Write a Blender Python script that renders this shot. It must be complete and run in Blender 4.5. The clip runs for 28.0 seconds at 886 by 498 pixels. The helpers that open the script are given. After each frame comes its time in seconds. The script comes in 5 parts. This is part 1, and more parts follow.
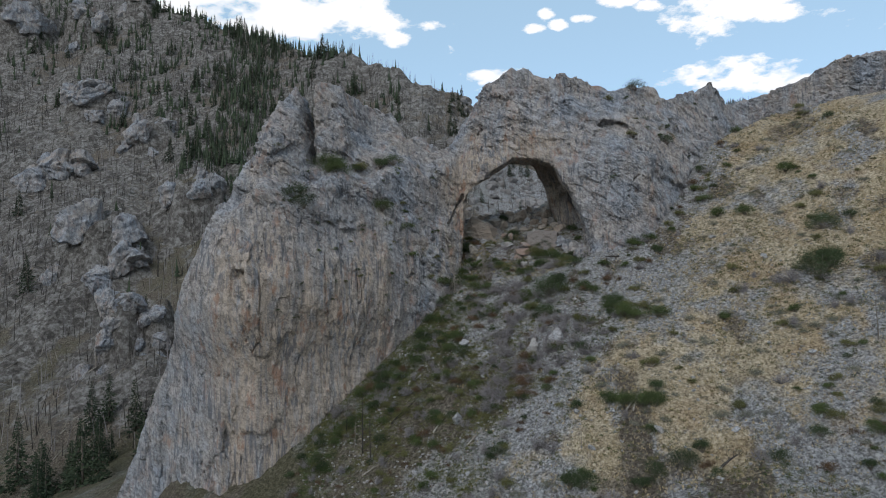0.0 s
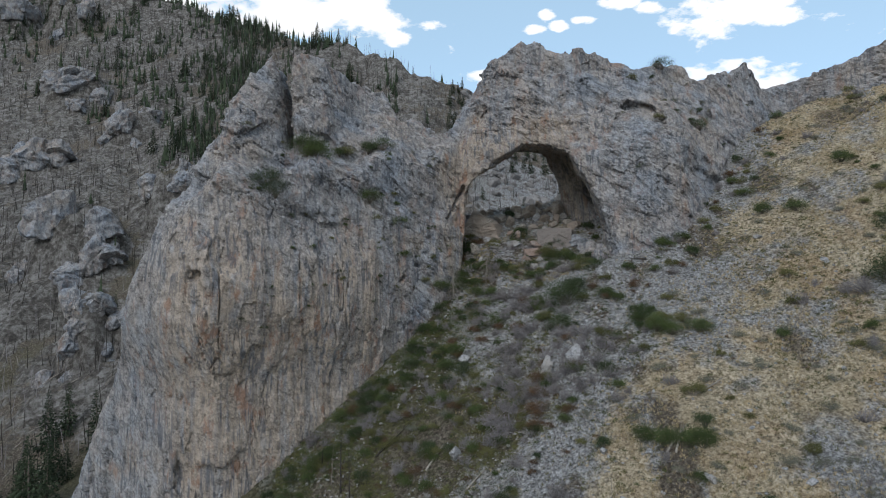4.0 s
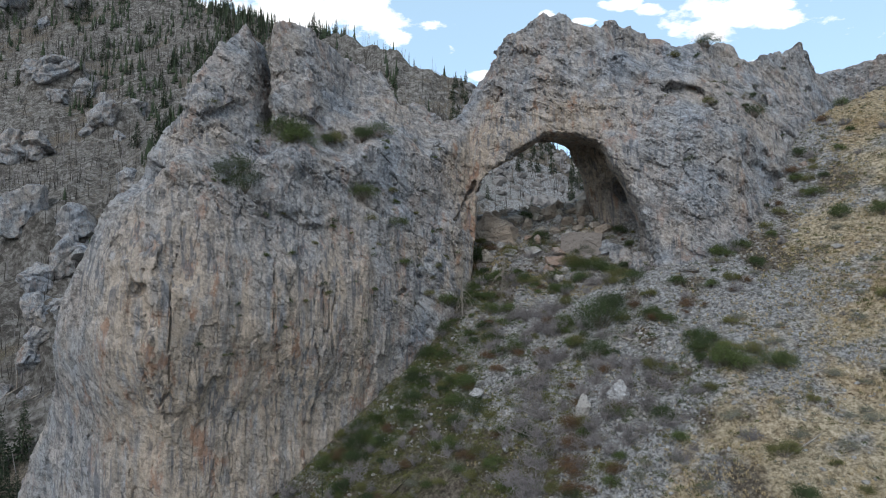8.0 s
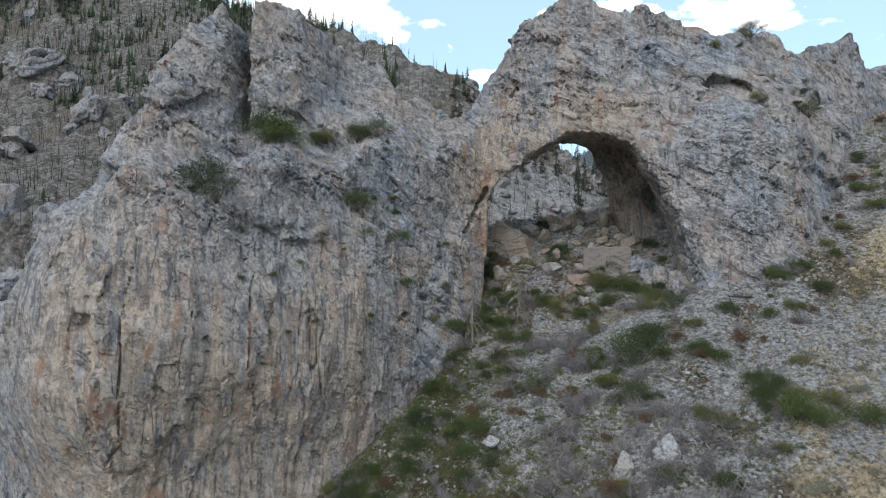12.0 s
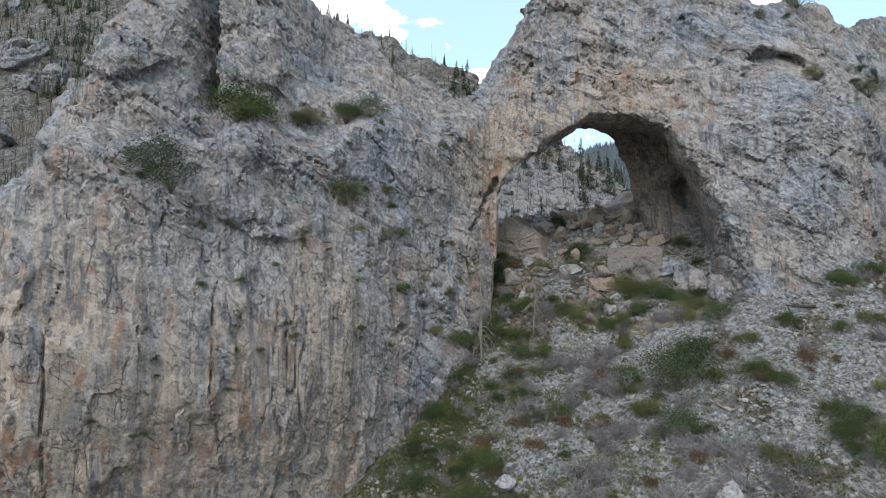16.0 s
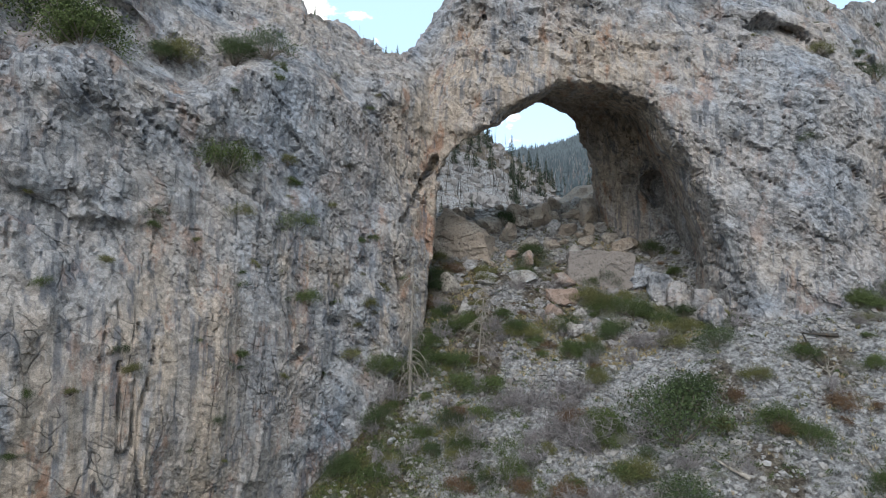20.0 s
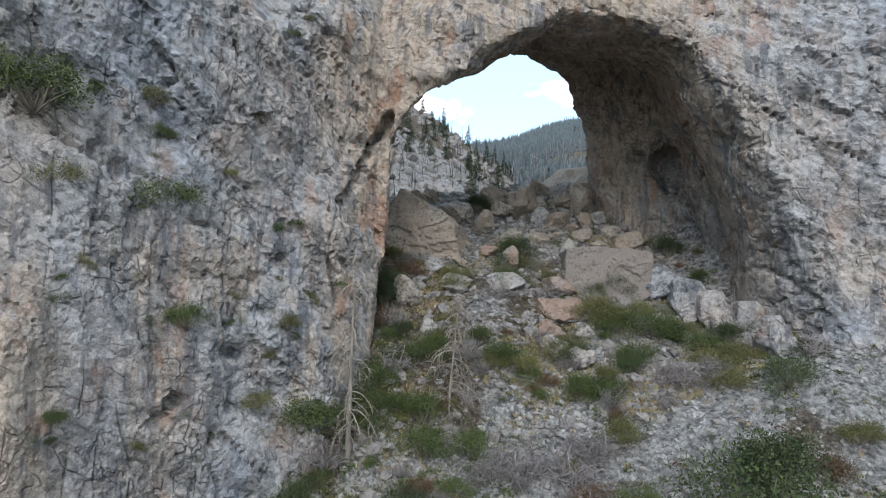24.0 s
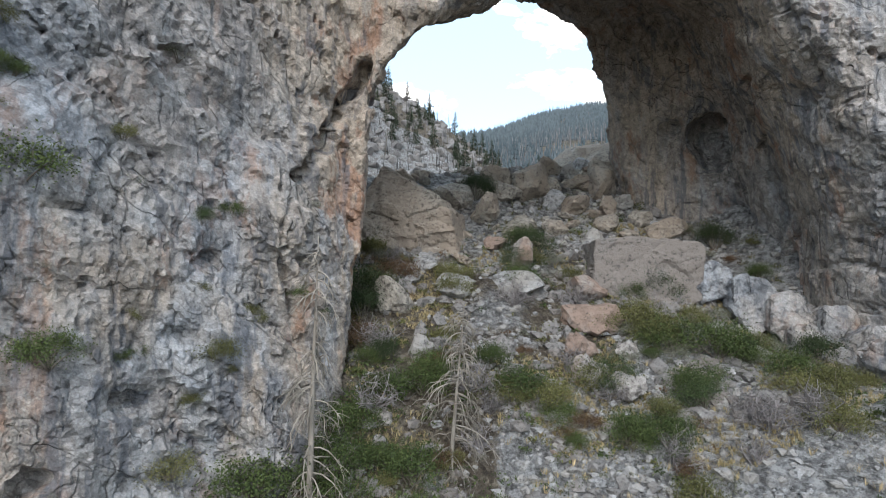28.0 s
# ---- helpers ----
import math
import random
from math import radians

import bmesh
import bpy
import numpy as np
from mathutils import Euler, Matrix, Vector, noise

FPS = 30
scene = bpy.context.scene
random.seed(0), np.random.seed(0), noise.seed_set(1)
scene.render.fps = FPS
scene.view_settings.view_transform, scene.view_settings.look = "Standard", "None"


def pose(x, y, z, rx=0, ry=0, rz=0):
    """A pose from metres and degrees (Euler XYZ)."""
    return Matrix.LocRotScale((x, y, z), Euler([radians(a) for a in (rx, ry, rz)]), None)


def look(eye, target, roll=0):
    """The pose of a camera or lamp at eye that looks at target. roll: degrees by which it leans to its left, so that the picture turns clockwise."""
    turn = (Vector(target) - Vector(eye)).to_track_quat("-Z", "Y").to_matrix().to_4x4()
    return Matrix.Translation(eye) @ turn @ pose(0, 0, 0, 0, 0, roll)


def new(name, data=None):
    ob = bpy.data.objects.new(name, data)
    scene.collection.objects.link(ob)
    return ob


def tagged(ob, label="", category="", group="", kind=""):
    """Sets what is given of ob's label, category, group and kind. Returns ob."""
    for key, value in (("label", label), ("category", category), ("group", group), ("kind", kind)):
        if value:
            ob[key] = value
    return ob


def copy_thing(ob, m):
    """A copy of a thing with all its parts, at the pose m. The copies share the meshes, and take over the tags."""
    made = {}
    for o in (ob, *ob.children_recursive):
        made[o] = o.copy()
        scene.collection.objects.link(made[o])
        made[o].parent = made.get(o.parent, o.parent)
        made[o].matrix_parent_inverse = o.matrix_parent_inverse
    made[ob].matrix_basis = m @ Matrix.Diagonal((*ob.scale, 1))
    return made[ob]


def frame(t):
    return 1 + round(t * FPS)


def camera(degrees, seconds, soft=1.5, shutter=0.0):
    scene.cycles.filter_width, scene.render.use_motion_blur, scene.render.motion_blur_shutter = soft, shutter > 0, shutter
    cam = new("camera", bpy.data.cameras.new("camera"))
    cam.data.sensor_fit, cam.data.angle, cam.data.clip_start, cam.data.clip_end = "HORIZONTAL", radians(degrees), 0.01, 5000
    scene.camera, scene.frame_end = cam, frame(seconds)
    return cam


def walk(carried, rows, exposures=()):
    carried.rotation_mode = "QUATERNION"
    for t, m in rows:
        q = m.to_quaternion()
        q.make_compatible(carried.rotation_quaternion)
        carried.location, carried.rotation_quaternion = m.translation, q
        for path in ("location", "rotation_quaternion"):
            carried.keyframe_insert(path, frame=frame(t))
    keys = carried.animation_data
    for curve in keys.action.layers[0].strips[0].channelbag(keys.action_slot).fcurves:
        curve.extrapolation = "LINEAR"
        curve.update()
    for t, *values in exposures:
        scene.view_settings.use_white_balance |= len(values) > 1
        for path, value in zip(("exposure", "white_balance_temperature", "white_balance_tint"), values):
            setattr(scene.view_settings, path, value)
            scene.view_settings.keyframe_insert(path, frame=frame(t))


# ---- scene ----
cam = camera(72.0, 28.0, soft=1.0)
METRES, EYE, TILT, LEAN, TURN = 100.0, 0.0, 4.0, 1.3, 0.0
ROWS = [
    (0.0, 0.0, 0.0, 0.0, 0.0, 0.0, -0.0),
    (0.5, 0.0015, 0.0161, 0.0002, -0.01, -0.0, -0.05),
    (1.0, 0.0028, 0.0354, 0.0004, -0.03, 0.01, -0.11),
    (1.5, 0.0038, 0.0564, 0.0005, -0.03, 0.0, -0.19),
    (2.0, 0.0042, 0.0784, 0.0002, -0.05, 0.0, -0.26),
    (2.5, 0.0041, 0.0993, -0.0, -0.06, -0.02, -0.32),
    (3.0, 0.0036, 0.1222, -0.0006, -0.09, -0.01, -0.43),
    (3.5, 0.0027, 0.1451, -0.001, -0.13, -0.01, -0.52),
    (5.5, -0.0028, 0.2366, -0.0025, -0.22, -0.02, -0.8),
    (6.0, -0.0045, 0.2584, -0.0019, -0.23, -0.02, -0.86),
    (6.5, -0.0059, 0.28, -0.0002, -0.24, -0.01, -0.92),
    (7.0, -0.0076, 0.3012, 0.0025, -0.26, -0.01, -0.99),
    (7.5, -0.0092, 0.3219, 0.0056, -0.28, -0.01, -1.04),
    (8.0, -0.0109, 0.3421, 0.0092, -0.3, -0.01, -1.1),
    (8.5, -0.0125, 0.3612, 0.0131, -0.33, -0.01, -1.16),
    (9.0, -0.0141, 0.3796, 0.0172, -0.36, -0.02, -1.22),
    (9.5, -0.0154, 0.3976, 0.0214, -0.39, -0.03, -1.26),
    (10.0, -0.0168, 0.4145, 0.0257, -0.42, -0.05, -1.31),
    (10.5, -0.0184, 0.4291, 0.0296, -0.45, -0.09, -1.35),
    (11.0, -0.0201, 0.4415, 0.0315, -0.48, -0.1, -1.39),
    (11.5, -0.0218, 0.4523, 0.0321, -0.52, -0.11, -1.42),
    (12.0, -0.0232, 0.4629, 0.0323, -0.54, -0.12, -1.45),
    (12.5, -0.0245, 0.4743, 0.0323, -0.58, -0.13, -1.48),
    (14.5, -0.0277, 0.5258, 0.0328, -0.71, -0.24, -1.53),
    (15.0, -0.0283, 0.5398, 0.0328, -0.74, -0.23, -1.52),
    (15.5, -0.0288, 0.5559, 0.033, -0.77, -0.23, -1.53),
    (16.0, -0.0291, 0.5737, 0.033, -0.8, -0.21, -1.53),
    (16.5, -0.0295, 0.5928, 0.033, -0.85, -0.23, -1.51),
    (17.0, -0.0291, 0.6122, 0.0331, -1.59, -0.25, -1.77),
    (17.5, -0.0295, 0.6323, 0.0329, -3.59, -0.18, -2.39),
    (18.0, -0.0299, 0.6527, 0.033, -4.62, -0.18, -2.69),
    (18.5, -0.0296, 0.6733, 0.0331, -6.07, -0.16, -3.12),
    (19.0, -0.0289, 0.6942, 0.0327, -7.19, -0.1, -3.41),
    (19.5, -0.0276, 0.7149, 0.0325, -7.73, -0.09, -3.52),
    (20.0, -0.0259, 0.7354, 0.0324, -8.12, -0.1, -3.58),
    (20.5, -0.0241, 0.7557, 0.0323, -8.61, -0.13, -3.68),
    (21.0, -0.0222, 0.7757, 0.0323, -8.81, -0.17, -3.67),
    (21.5, -0.02, 0.7953, 0.0325, -9.0, -0.25, -3.69),
    (23.5, -0.0101, 0.8733, 0.0317, -12.43, -0.27, -4.39),
    (24.0, -0.0066, 0.8921, 0.0316, -12.71, -0.31, -4.36),
    (24.5, -0.0025, 0.9106, 0.0317, -12.88, -0.4, -4.27),
    (25.0, 0.0015, 0.929, 0.0315, -13.04, -0.46, -4.21),
    (25.5, 0.0059, 0.9473, 0.0312, -13.13, -0.52, -4.1),
    (26.0, 0.0107, 0.9651, 0.0307, -13.21, -0.62, -4.0),
    (26.5, 0.0142, 0.9793, 0.0305, -13.49, -0.69, -3.97),
    (27.0, 0.0136, 0.986, 0.0307, -13.9, -0.78, -3.96),
    (27.5, 0.0118, 0.9886, 0.0308, -14.01, -0.86, -3.9),
    (28.0, 0.0103, 0.99, 0.0309, -14.06, -0.94, -3.82),
]
walk(cam, [(t, pose(0, 0, EYE, TILT, LEAN, TURN) @ pose(METRES * x, METRES * y, METRES * z, 90 + pitch, roll, yaw)) for t, x, y, z, yaw, pitch, roll in ROWS], exposures=[(0.0, -0.46, 6360, 10), (9.0, -0.09, 6430, 10), (17.0, 0.21, 6520, 10), (21.0, 0.31, 6540, 10), (28.0, 0.55, 6540, 10)])


# ---- sky and sun ----
world = bpy.data.worlds.new("sky")
scene.world = world
world.use_nodes = True


def build_sky(w):
    nt = w.node_tree
    nt.nodes.clear()
    out = nt.nodes.new("ShaderNodeOutputWorld")
    bg = nt.nodes.new("ShaderNodeBackground")
    sky = nt.nodes.new("ShaderNodeTexSky")
    sky.sky_type = "NISHITA"
    sky.sun_disc = False
    sky.sun_elevation = radians(37)
    sky.sun_rotation = radians(204)
    sky.altitude = 1500
    sky.dust_density = 1.5
    co = nt.nodes.new("ShaderNodeTexCoord")
    # flatten the direction onto a cloud layer
    sep = nt.nodes.new("ShaderNodeSeparateXYZ")
    nt.links.new(co.outputs["Generated"], sep.inputs[0])
    add = nt.nodes.new("ShaderNodeMath")
    add.operation = "ADD"
    add.inputs[1].default_value = 0.22
    nt.links.new(sep.outputs["Z"], add.inputs[0])
    div = []
    for axis in ("X", "Y"):
        d = nt.nodes.new("ShaderNodeMath")
        d.operation = "DIVIDE"
        nt.links.new(sep.outputs[axis], d.inputs[0])
        nt.links.new(add.outputs[0], d.inputs[1])
        div.append(d)
    com = nt.nodes.new("ShaderNodeCombineXYZ")
    nt.links.new(div[0].outputs[0], com.inputs[0])
    nt.links.new(div[1].outputs[0], com.inputs[1])
    com.inputs[2].default_value = 3.7
    noi = nt.nodes.new("ShaderNodeTexNoise")
    noi.inputs["Scale"].default_value = 2.2
    noi.inputs["Detail"].default_value = 7
    noi.inputs["Roughness"].default_value = 0.55
    nt.links.new(com.outputs[0], noi.inputs["Vector"])
    # single clouds ahead, each by bearing and height over the horizon, their edges torn by the noise
    def calc(how, a, b):
        m = nt.nodes.new("ShaderNodeMath")
        m.operation = how
        for socket, v in zip(m.inputs, (a, b)):
            if isinstance(v, float):
                socket.default_value = v
            else:
                nt.links.new(v, socket)
        return m.outputs[0]
    ahead = calc("MAXIMUM", sep.outputs["Y"], 0.05)
    bearing, height = calc("DIVIDE", sep.outputs["X"], ahead), calc("DIVIDE", sep.outputs["Z"], ahead)
    bank = None
    for a, h, wide, tall, dense in CLOUDS:
        u = calc("POWER", calc("ABSOLUTE", calc("MULTIPLY", calc("SUBTRACT", bearing, a), 1 / wide), 0.0), 2.0)
        v = calc("POWER", calc("ABSOLUTE", calc("MULTIPLY", calc("SUBTRACT", height, h), 1 / tall), 0.0), 2.0)
        one = calc("MULTIPLY", calc("MAXIMUM", calc("SUBTRACT", 1.0, calc("ADD", u, v)), -1.0), dense)
        bank = one if bank is None else calc("MAXIMUM", bank, one)
    edge = nt.nodes.new("ShaderNodeTexNoise")
    edge.inputs["Scale"].default_value = 11.0
    edge.inputs["Detail"].default_value = 8
    edge.inputs["Roughness"].default_value = 0.62
    nt.links.new(com.outputs[0], edge.inputs["Vector"])
    torn = calc("ADD", calc("MULTIPLY", bank, 0.22), edge.outputs["Fac"])
    wild = calc("ADD", noi.outputs["Fac"], 0.06)
    view = calc("MULTIPLY", calc("GREATER_THAN", sep.outputs["Y"], 0.3), calc("LESS_THAN", calc("ABSOLUTE", bearing, 0.0), 0.95))
    blend = nt.nodes.new("ShaderNodeMixRGB")
    nt.links.new(view, blend.inputs["Fac"])
    nt.links.new(wild, blend.inputs["Color1"])
    nt.links.new(torn, blend.inputs["Color2"])
    ramp = nt.nodes.new("ShaderNodeValToRGB")
    ramp.color_ramp.elements[0].position = 0.52
    ramp.color_ramp.elements[1].position = 0.64
    nt.links.new(blend.outputs[0], ramp.inputs["Fac"])
    gain = nt.nodes.new("ShaderNodeMixRGB")
    gain.blend_type = "MULTIPLY"
    gain.inputs["Fac"].default_value = 1.0
    gain.inputs["Color2"].default_value = (SKY_GAIN * 0.93, SKY_GAIN * 0.97, SKY_GAIN * 1.0, 1)
    nt.links.new(sky.outputs[0], gain.inputs["Color1"])
    mix = nt.nodes.new("ShaderNodeMixRGB")
    nt.links.new(ramp.outputs["Color"], mix.inputs["Fac"])
    haze = nt.nodes.new("ShaderNodeMixRGB")
    haze.inputs["Fac"].default_value = 0.6
    nt.links.new(gain.outputs[0], haze.inputs["Color1"])
    haze.inputs["Color2"].default_value = (4.7, 6.6, 7.6, 1)
    nt.links.new(haze.outputs[0], mix.inputs["Color1"])
    mix.inputs["Color2"].default_value = (CLOUD, CLOUD, CLOUD * 1.01, 1)
    nt.links.new(mix.outputs[0], bg.inputs["Color"])
    bg.inputs["Strength"].default_value = 0.15
    nt.links.new(bg.outputs[0], out.inputs["Surface"])


SKY_GAIN, CLOUD = 1.9, 9.6
CLOUDS = [(-0.42, 0.50, 0.20, 0.05, 1.0), (-0.23, 0.475, 0.16, 0.055, 1.0), (-0.12, 0.455, 0.08, 0.03, 0.9), (-0.075, 0.425, 0.035, 0.014, 0.8), (0.0, 0.449, 0.03, 0.010, 0.7), (0.16, 0.437, 0.022, 0.010, 0.8),
          (0.205, 0.443, 0.016, 0.010, 0.8), (0.25, 0.454, 0.022, 0.009, 0.8), (0.185, 0.466, 0.016, 0.009, 0.7), (0.31, 0.484, 0.04, 0.012, 1.0), (0.36, 0.475, 0.03, 0.012, 0.9), (0.53, 0.47, 0.14, 0.032, 1.0),
          (0.45, 0.44, 0.06, 0.028, 0.8), (0.50, 0.352, 0.13, 0.036, 1.0), (0.60, 0.34, 0.06, 0.022, 0.9), (0.17, 0.30, 0.10, 0.022, 0.9), (0.10, 0.36, 0.06, 0.014, 0.7), (-0.6, 0.62, 0.3, 0.06, 1.0), (0.5, 0.62, 0.3, 0.05, 1.0)]
build_sky(world)
sun = new("sun", bpy.data.lights.new("sun", "SUN"))
sun.data.energy = 1.95
sun.data.angle = radians(28)
sun.data.color = (1.0, 0.96, 0.9)
SUN_AZ, SUN_EL = radians(204), radians(37)
sun.matrix_world = look((0, 0, 0), (-math.sin(SUN_AZ) * math.cos(SUN_EL), -math.cos(SUN_AZ) * math.cos(SUN_EL), -math.sin(SUN_EL)))
sun.location = (-60, 20, 160)


# ---- noise on arrays ----
def hash3(i, j, k, seed):
    a, b, c = (v.astype(np.int32).view(np.uint32) for v in (i, j, k))
    h = a * np.uint32(374761393) + b * np.uint32(668265263) + c * np.uint32(3266489917) + np.uint32((seed * 1274126177) & 0xFFFFFFFF)
    h = (h ^ (h >> np.uint32(13))) * np.uint32(1274126177)
    h = (h ^ (h >> np.uint32(16))) * np.uint32(2246822519)
    return ((h ^ (h >> np.uint32(15))) & np.uint32(0xFFFFFF)).astype(np.float32) / np.float32(16777215.0)


def vnoise(x, y, z, seed=0):
    """Smooth value noise, -1 to 1."""
    x, y, z = (np.asarray(v, dtype=np.float32) for v in (x, y, z))
    x, y, z = np.broadcast_arrays(x, y, z)
    fx, fy, fz = np.floor(x), np.floor(y), np.floor(z)
    i, j, k = fx.astype(np.int32), fy.astype(np.int32), fz.astype(np.int32)
    u, v, w = x - fx, y - fy, z - fz
    u, v, w = (a * a * a * (a * (a * 6 - 15) + 10) for a in (u, v, w))
    out = 0
    for a in (0, 1):
        wa = u if a else 1 - u
        for b in (0, 1):
            wb = wa * (v if b else 1 - v)
            for c in (0, 1):
                out = out + wb * (w if c else 1 - w) * hash3(i + a, j + b, k + c, seed)
    return out * 2 - 1


def fbm(x, y, z, octaves=4, seed=0, gain=0.5, ridged=False):
    total, amp, norm = 0, 1.0, 0.0
    for o in range(octaves):
        f = 2.03 ** o
        n = vnoise(x * f + 17.3 * o, y * f - 9.1 * o, z * f + 5.7 * o, seed + o)
        total = total + amp * ((1 - 2 * np.abs(n)) if ridged else n)
        norm += amp
        amp *= gain
    return total / norm


def cells(x, y, z, seed=0):
    """Split stone: distance to the joint (0 on it), and a height that is tilted at random on each block."""
    x, y, z = (np.asarray(v, dtype=np.float32) for v in (x, y, z))
    i0, j0, k0 = (np.floor(v).astype(np.int32) for v in (x, y, z))
    d1 = np.full(x.shape, 9.0, np.float32)
    d2, val = d1.copy(), np.zeros(x.shape, np.float32)
    for a in (-1, 0, 1):
        for b in (-1, 0, 1):
            for c in (-1, 0, 1):
                i, j, k = i0 + a, j0 + b, k0 + c
                r0, r1, r2 = (hash3(i, j, k, seed + q) for q in range(3))
                dx, dy, dz = i + r0 - x, j + r1 - y, k + r2 - z
                d = np.sqrt(dx * dx + dy * dy + dz * dz).astype(np.float32)
                near = d < d1
                d2 = np.where(near, d1, np.minimum(d2, d))
                tilt = (r1 - 0.5) + 1.3 * ((r2 - 0.5) * dx + (r0 - 0.5) * dz + (r1 + r2 - 1) * dy)
                val = np.where(near, tilt, val)
                d1 = np.where(near, d, d1)
    return d2 - d1, val


def smooth(a, b, v):
    t = np.clip((v - a) / (b - a), 0, 1)
    return t * t * (3 - 2 * t)


def line(points, v):
    return np.interp(v, [p[0] for p in points], [p[1] for p in points])


# ---- mesh helpers ----
def raw_mesh(name, verts, faces):
    """A mesh from arrays: verts n x 3, faces m x 3 or m x 4."""
    me = bpy.data.meshes.new(name)
    n, k = faces.shape
    me.vertices.add(len(verts))
    me.vertices.foreach_set("co", np.ascontiguousarray(verts, dtype=np.float32).ravel())
    me.loops.add(n * k)
    me.loops.foreach_set("vertex_index", np.ascontiguousarray(faces, dtype=np.int32).ravel())
    me.polygons.add(n)
    me.polygons.foreach_set("loop_start", np.arange(0, n * k, k, dtype=np.int32))
    me.update(calc_edges=True)
    me.polygons.foreach_set("use_smooth", np.ones(n, dtype=bool))
    me.validate()
    return me


def add_value(me, name, values):
    at = me.attributes.new(name, "FLOAT", "POINT")
    at.data.foreach_set("value", np.ascontiguousarray(values, dtype=np.float32))


def place(name, me, material, parent=None, label=""):
    ob = new(name, me)
    if material is not None:
        me.materials.append(material)
    if parent is not None:
        ob.parent = parent
    if label:
        tagged(ob, label)
    return ob


def empty(name, at=(0, 0, 0)):
    ob = new(name)
    ob.empty_display_size = 0.2
    ob.location = at
    return ob


def surface_net(field, origin, step):
    """Quads round the region where field is below zero."""
    inside = field < 0
    n = np.zeros(tuple(s - 1 for s in field.shape), np.int8)
    for a in (0, 1):
        for b in (0, 1):
            for c in (0, 1):
                n += inside[a:a + n.shape[0], b:b + n.shape[1], c:c + n.shape[2]]
    idx = np.argwhere((n > 0) & (n < 8))
    ids = np.full(n.shape, -1, np.int32)
    ids[tuple(idx.T)] = np.arange(len(idx))
    acc, cnt = np.zeros((len(idx), 3), np.float32), np.zeros(len(idx), np.float32)
    corners = [(a, b, c) for a in (0, 1) for b in (0, 1) for c in (0, 1)]
    vals = {c: field[idx[:, 0] + c[0], idx[:, 1] + c[1], idx[:, 2] + c[2]] for c in corners}
    for p in corners:
        for ax in range(3):
            if p[ax]:
                continue
            q = list(p)
            q[ax] = 1
            f0, f1 = vals[p], vals[tuple(q)]
            cross = (f0 < 0) != (f1 < 0)
            t = np.where(cross, f0 / np.where(cross, f0 - f1, 1), 0)
            pt = np.tile(np.array(p, np.float32), (len(idx), 1))
            pt[:, ax] += t
            acc += pt * cross[:, None]
            cnt += cross
    verts = (idx + acc / cnt[:, None]) * step + np.array(origin)
    quads = []
    for ax in range(3):
        s0 = [slice(1, -1)] * 3
        s1 = [slice(1, -1)] * 3
        s0[ax], s1[ax] = slice(0, -1), slice(1, None)
        f0, f1 = inside[tuple(s0)], inside[tuple(s1)]
        e = np.argwhere(f0 != f1)
        base = e + 1
        base[:, ax] -= 1
        u, v = [a for a in range(3) if a != ax]
        four = []
        for du, dv in ((0, 0), (1, 0), (1, 1), (0, 1)):
            c = base.copy()
            c[:, u] -= du
            c[:, v] -= dv
            four.append(ids[tuple(c.T)])
        q = np.stack(four, 1)
        flip = f0[tuple(e.T)]
        if ax == 1:
            flip = ~flip
        q[~flip] = q[~flip][:, ::-1]
        quads.append(q)
    return verts, np.concatenate(quads)


def normals_of(verts, quads):
    n = np.cross(verts[quads[:, 2]] - verts[quads[:, 0]], verts[quads[:, 3]] - verts[quads[:, 1]])
    out = np.zeros_like(verts)
    for k in range(4):
        for a in range(3):
            out[:, a] += np.bincount(quads[:, k], n[:, a], len(verts))
    return out / np.maximum(np.linalg.norm(out, axis=1, keepdims=True), 1e-9)


def relax(verts, quads, rounds):
    for _ in range(rounds):
        s, c = np.zeros_like(verts), np.bincount(quads.ravel(), minlength=len(verts)) * 2.0
        for k in range(4):
            for o in (1, 3):
                for a in range(3):
                    s[:, a] += np.bincount(quads[:, k], verts[quads[:, (k + o) % 4], a], len(verts))
        verts = np.where(c[:, None] > 0, 0.4 * verts + 0.6 * s / np.maximum(c, 1)[:, None], verts)
    return verts


def split_quads(verts, quads):
    """Each quad into four, straight."""
    n = len(verts)
    e = np.concatenate([np.stack([quads[:, k], quads[:, (k + 1) % 4]], 1) for k in range(4)])
    e.sort(axis=1)
    key, inv = np.unique(e[:, 0].astype(np.int64) * n + e[:, 1], return_inverse=True)
    mids = (verts[key // n] + verts[key % n]) / 2
    cent = verts[quads].mean(1)
    m = len(quads)
    ed = [n + inv[k * m:(k + 1) * m] for k in range(4)]
    c = n + len(key) + np.arange(m)
    new_quads = np.concatenate([np.stack([quads[:, k], ed[k], c, ed[(k + 3) % 4]], 1) for k in range(4)])
    return np.concatenate([verts, mids, cent]), new_quads


# ---- materials ----
def nodes_of(name):
    m = bpy.data.materials.new(name)
    m.use_nodes = True
    return m, m.node_tree, m.node_tree.nodes["Principled BSDF"]


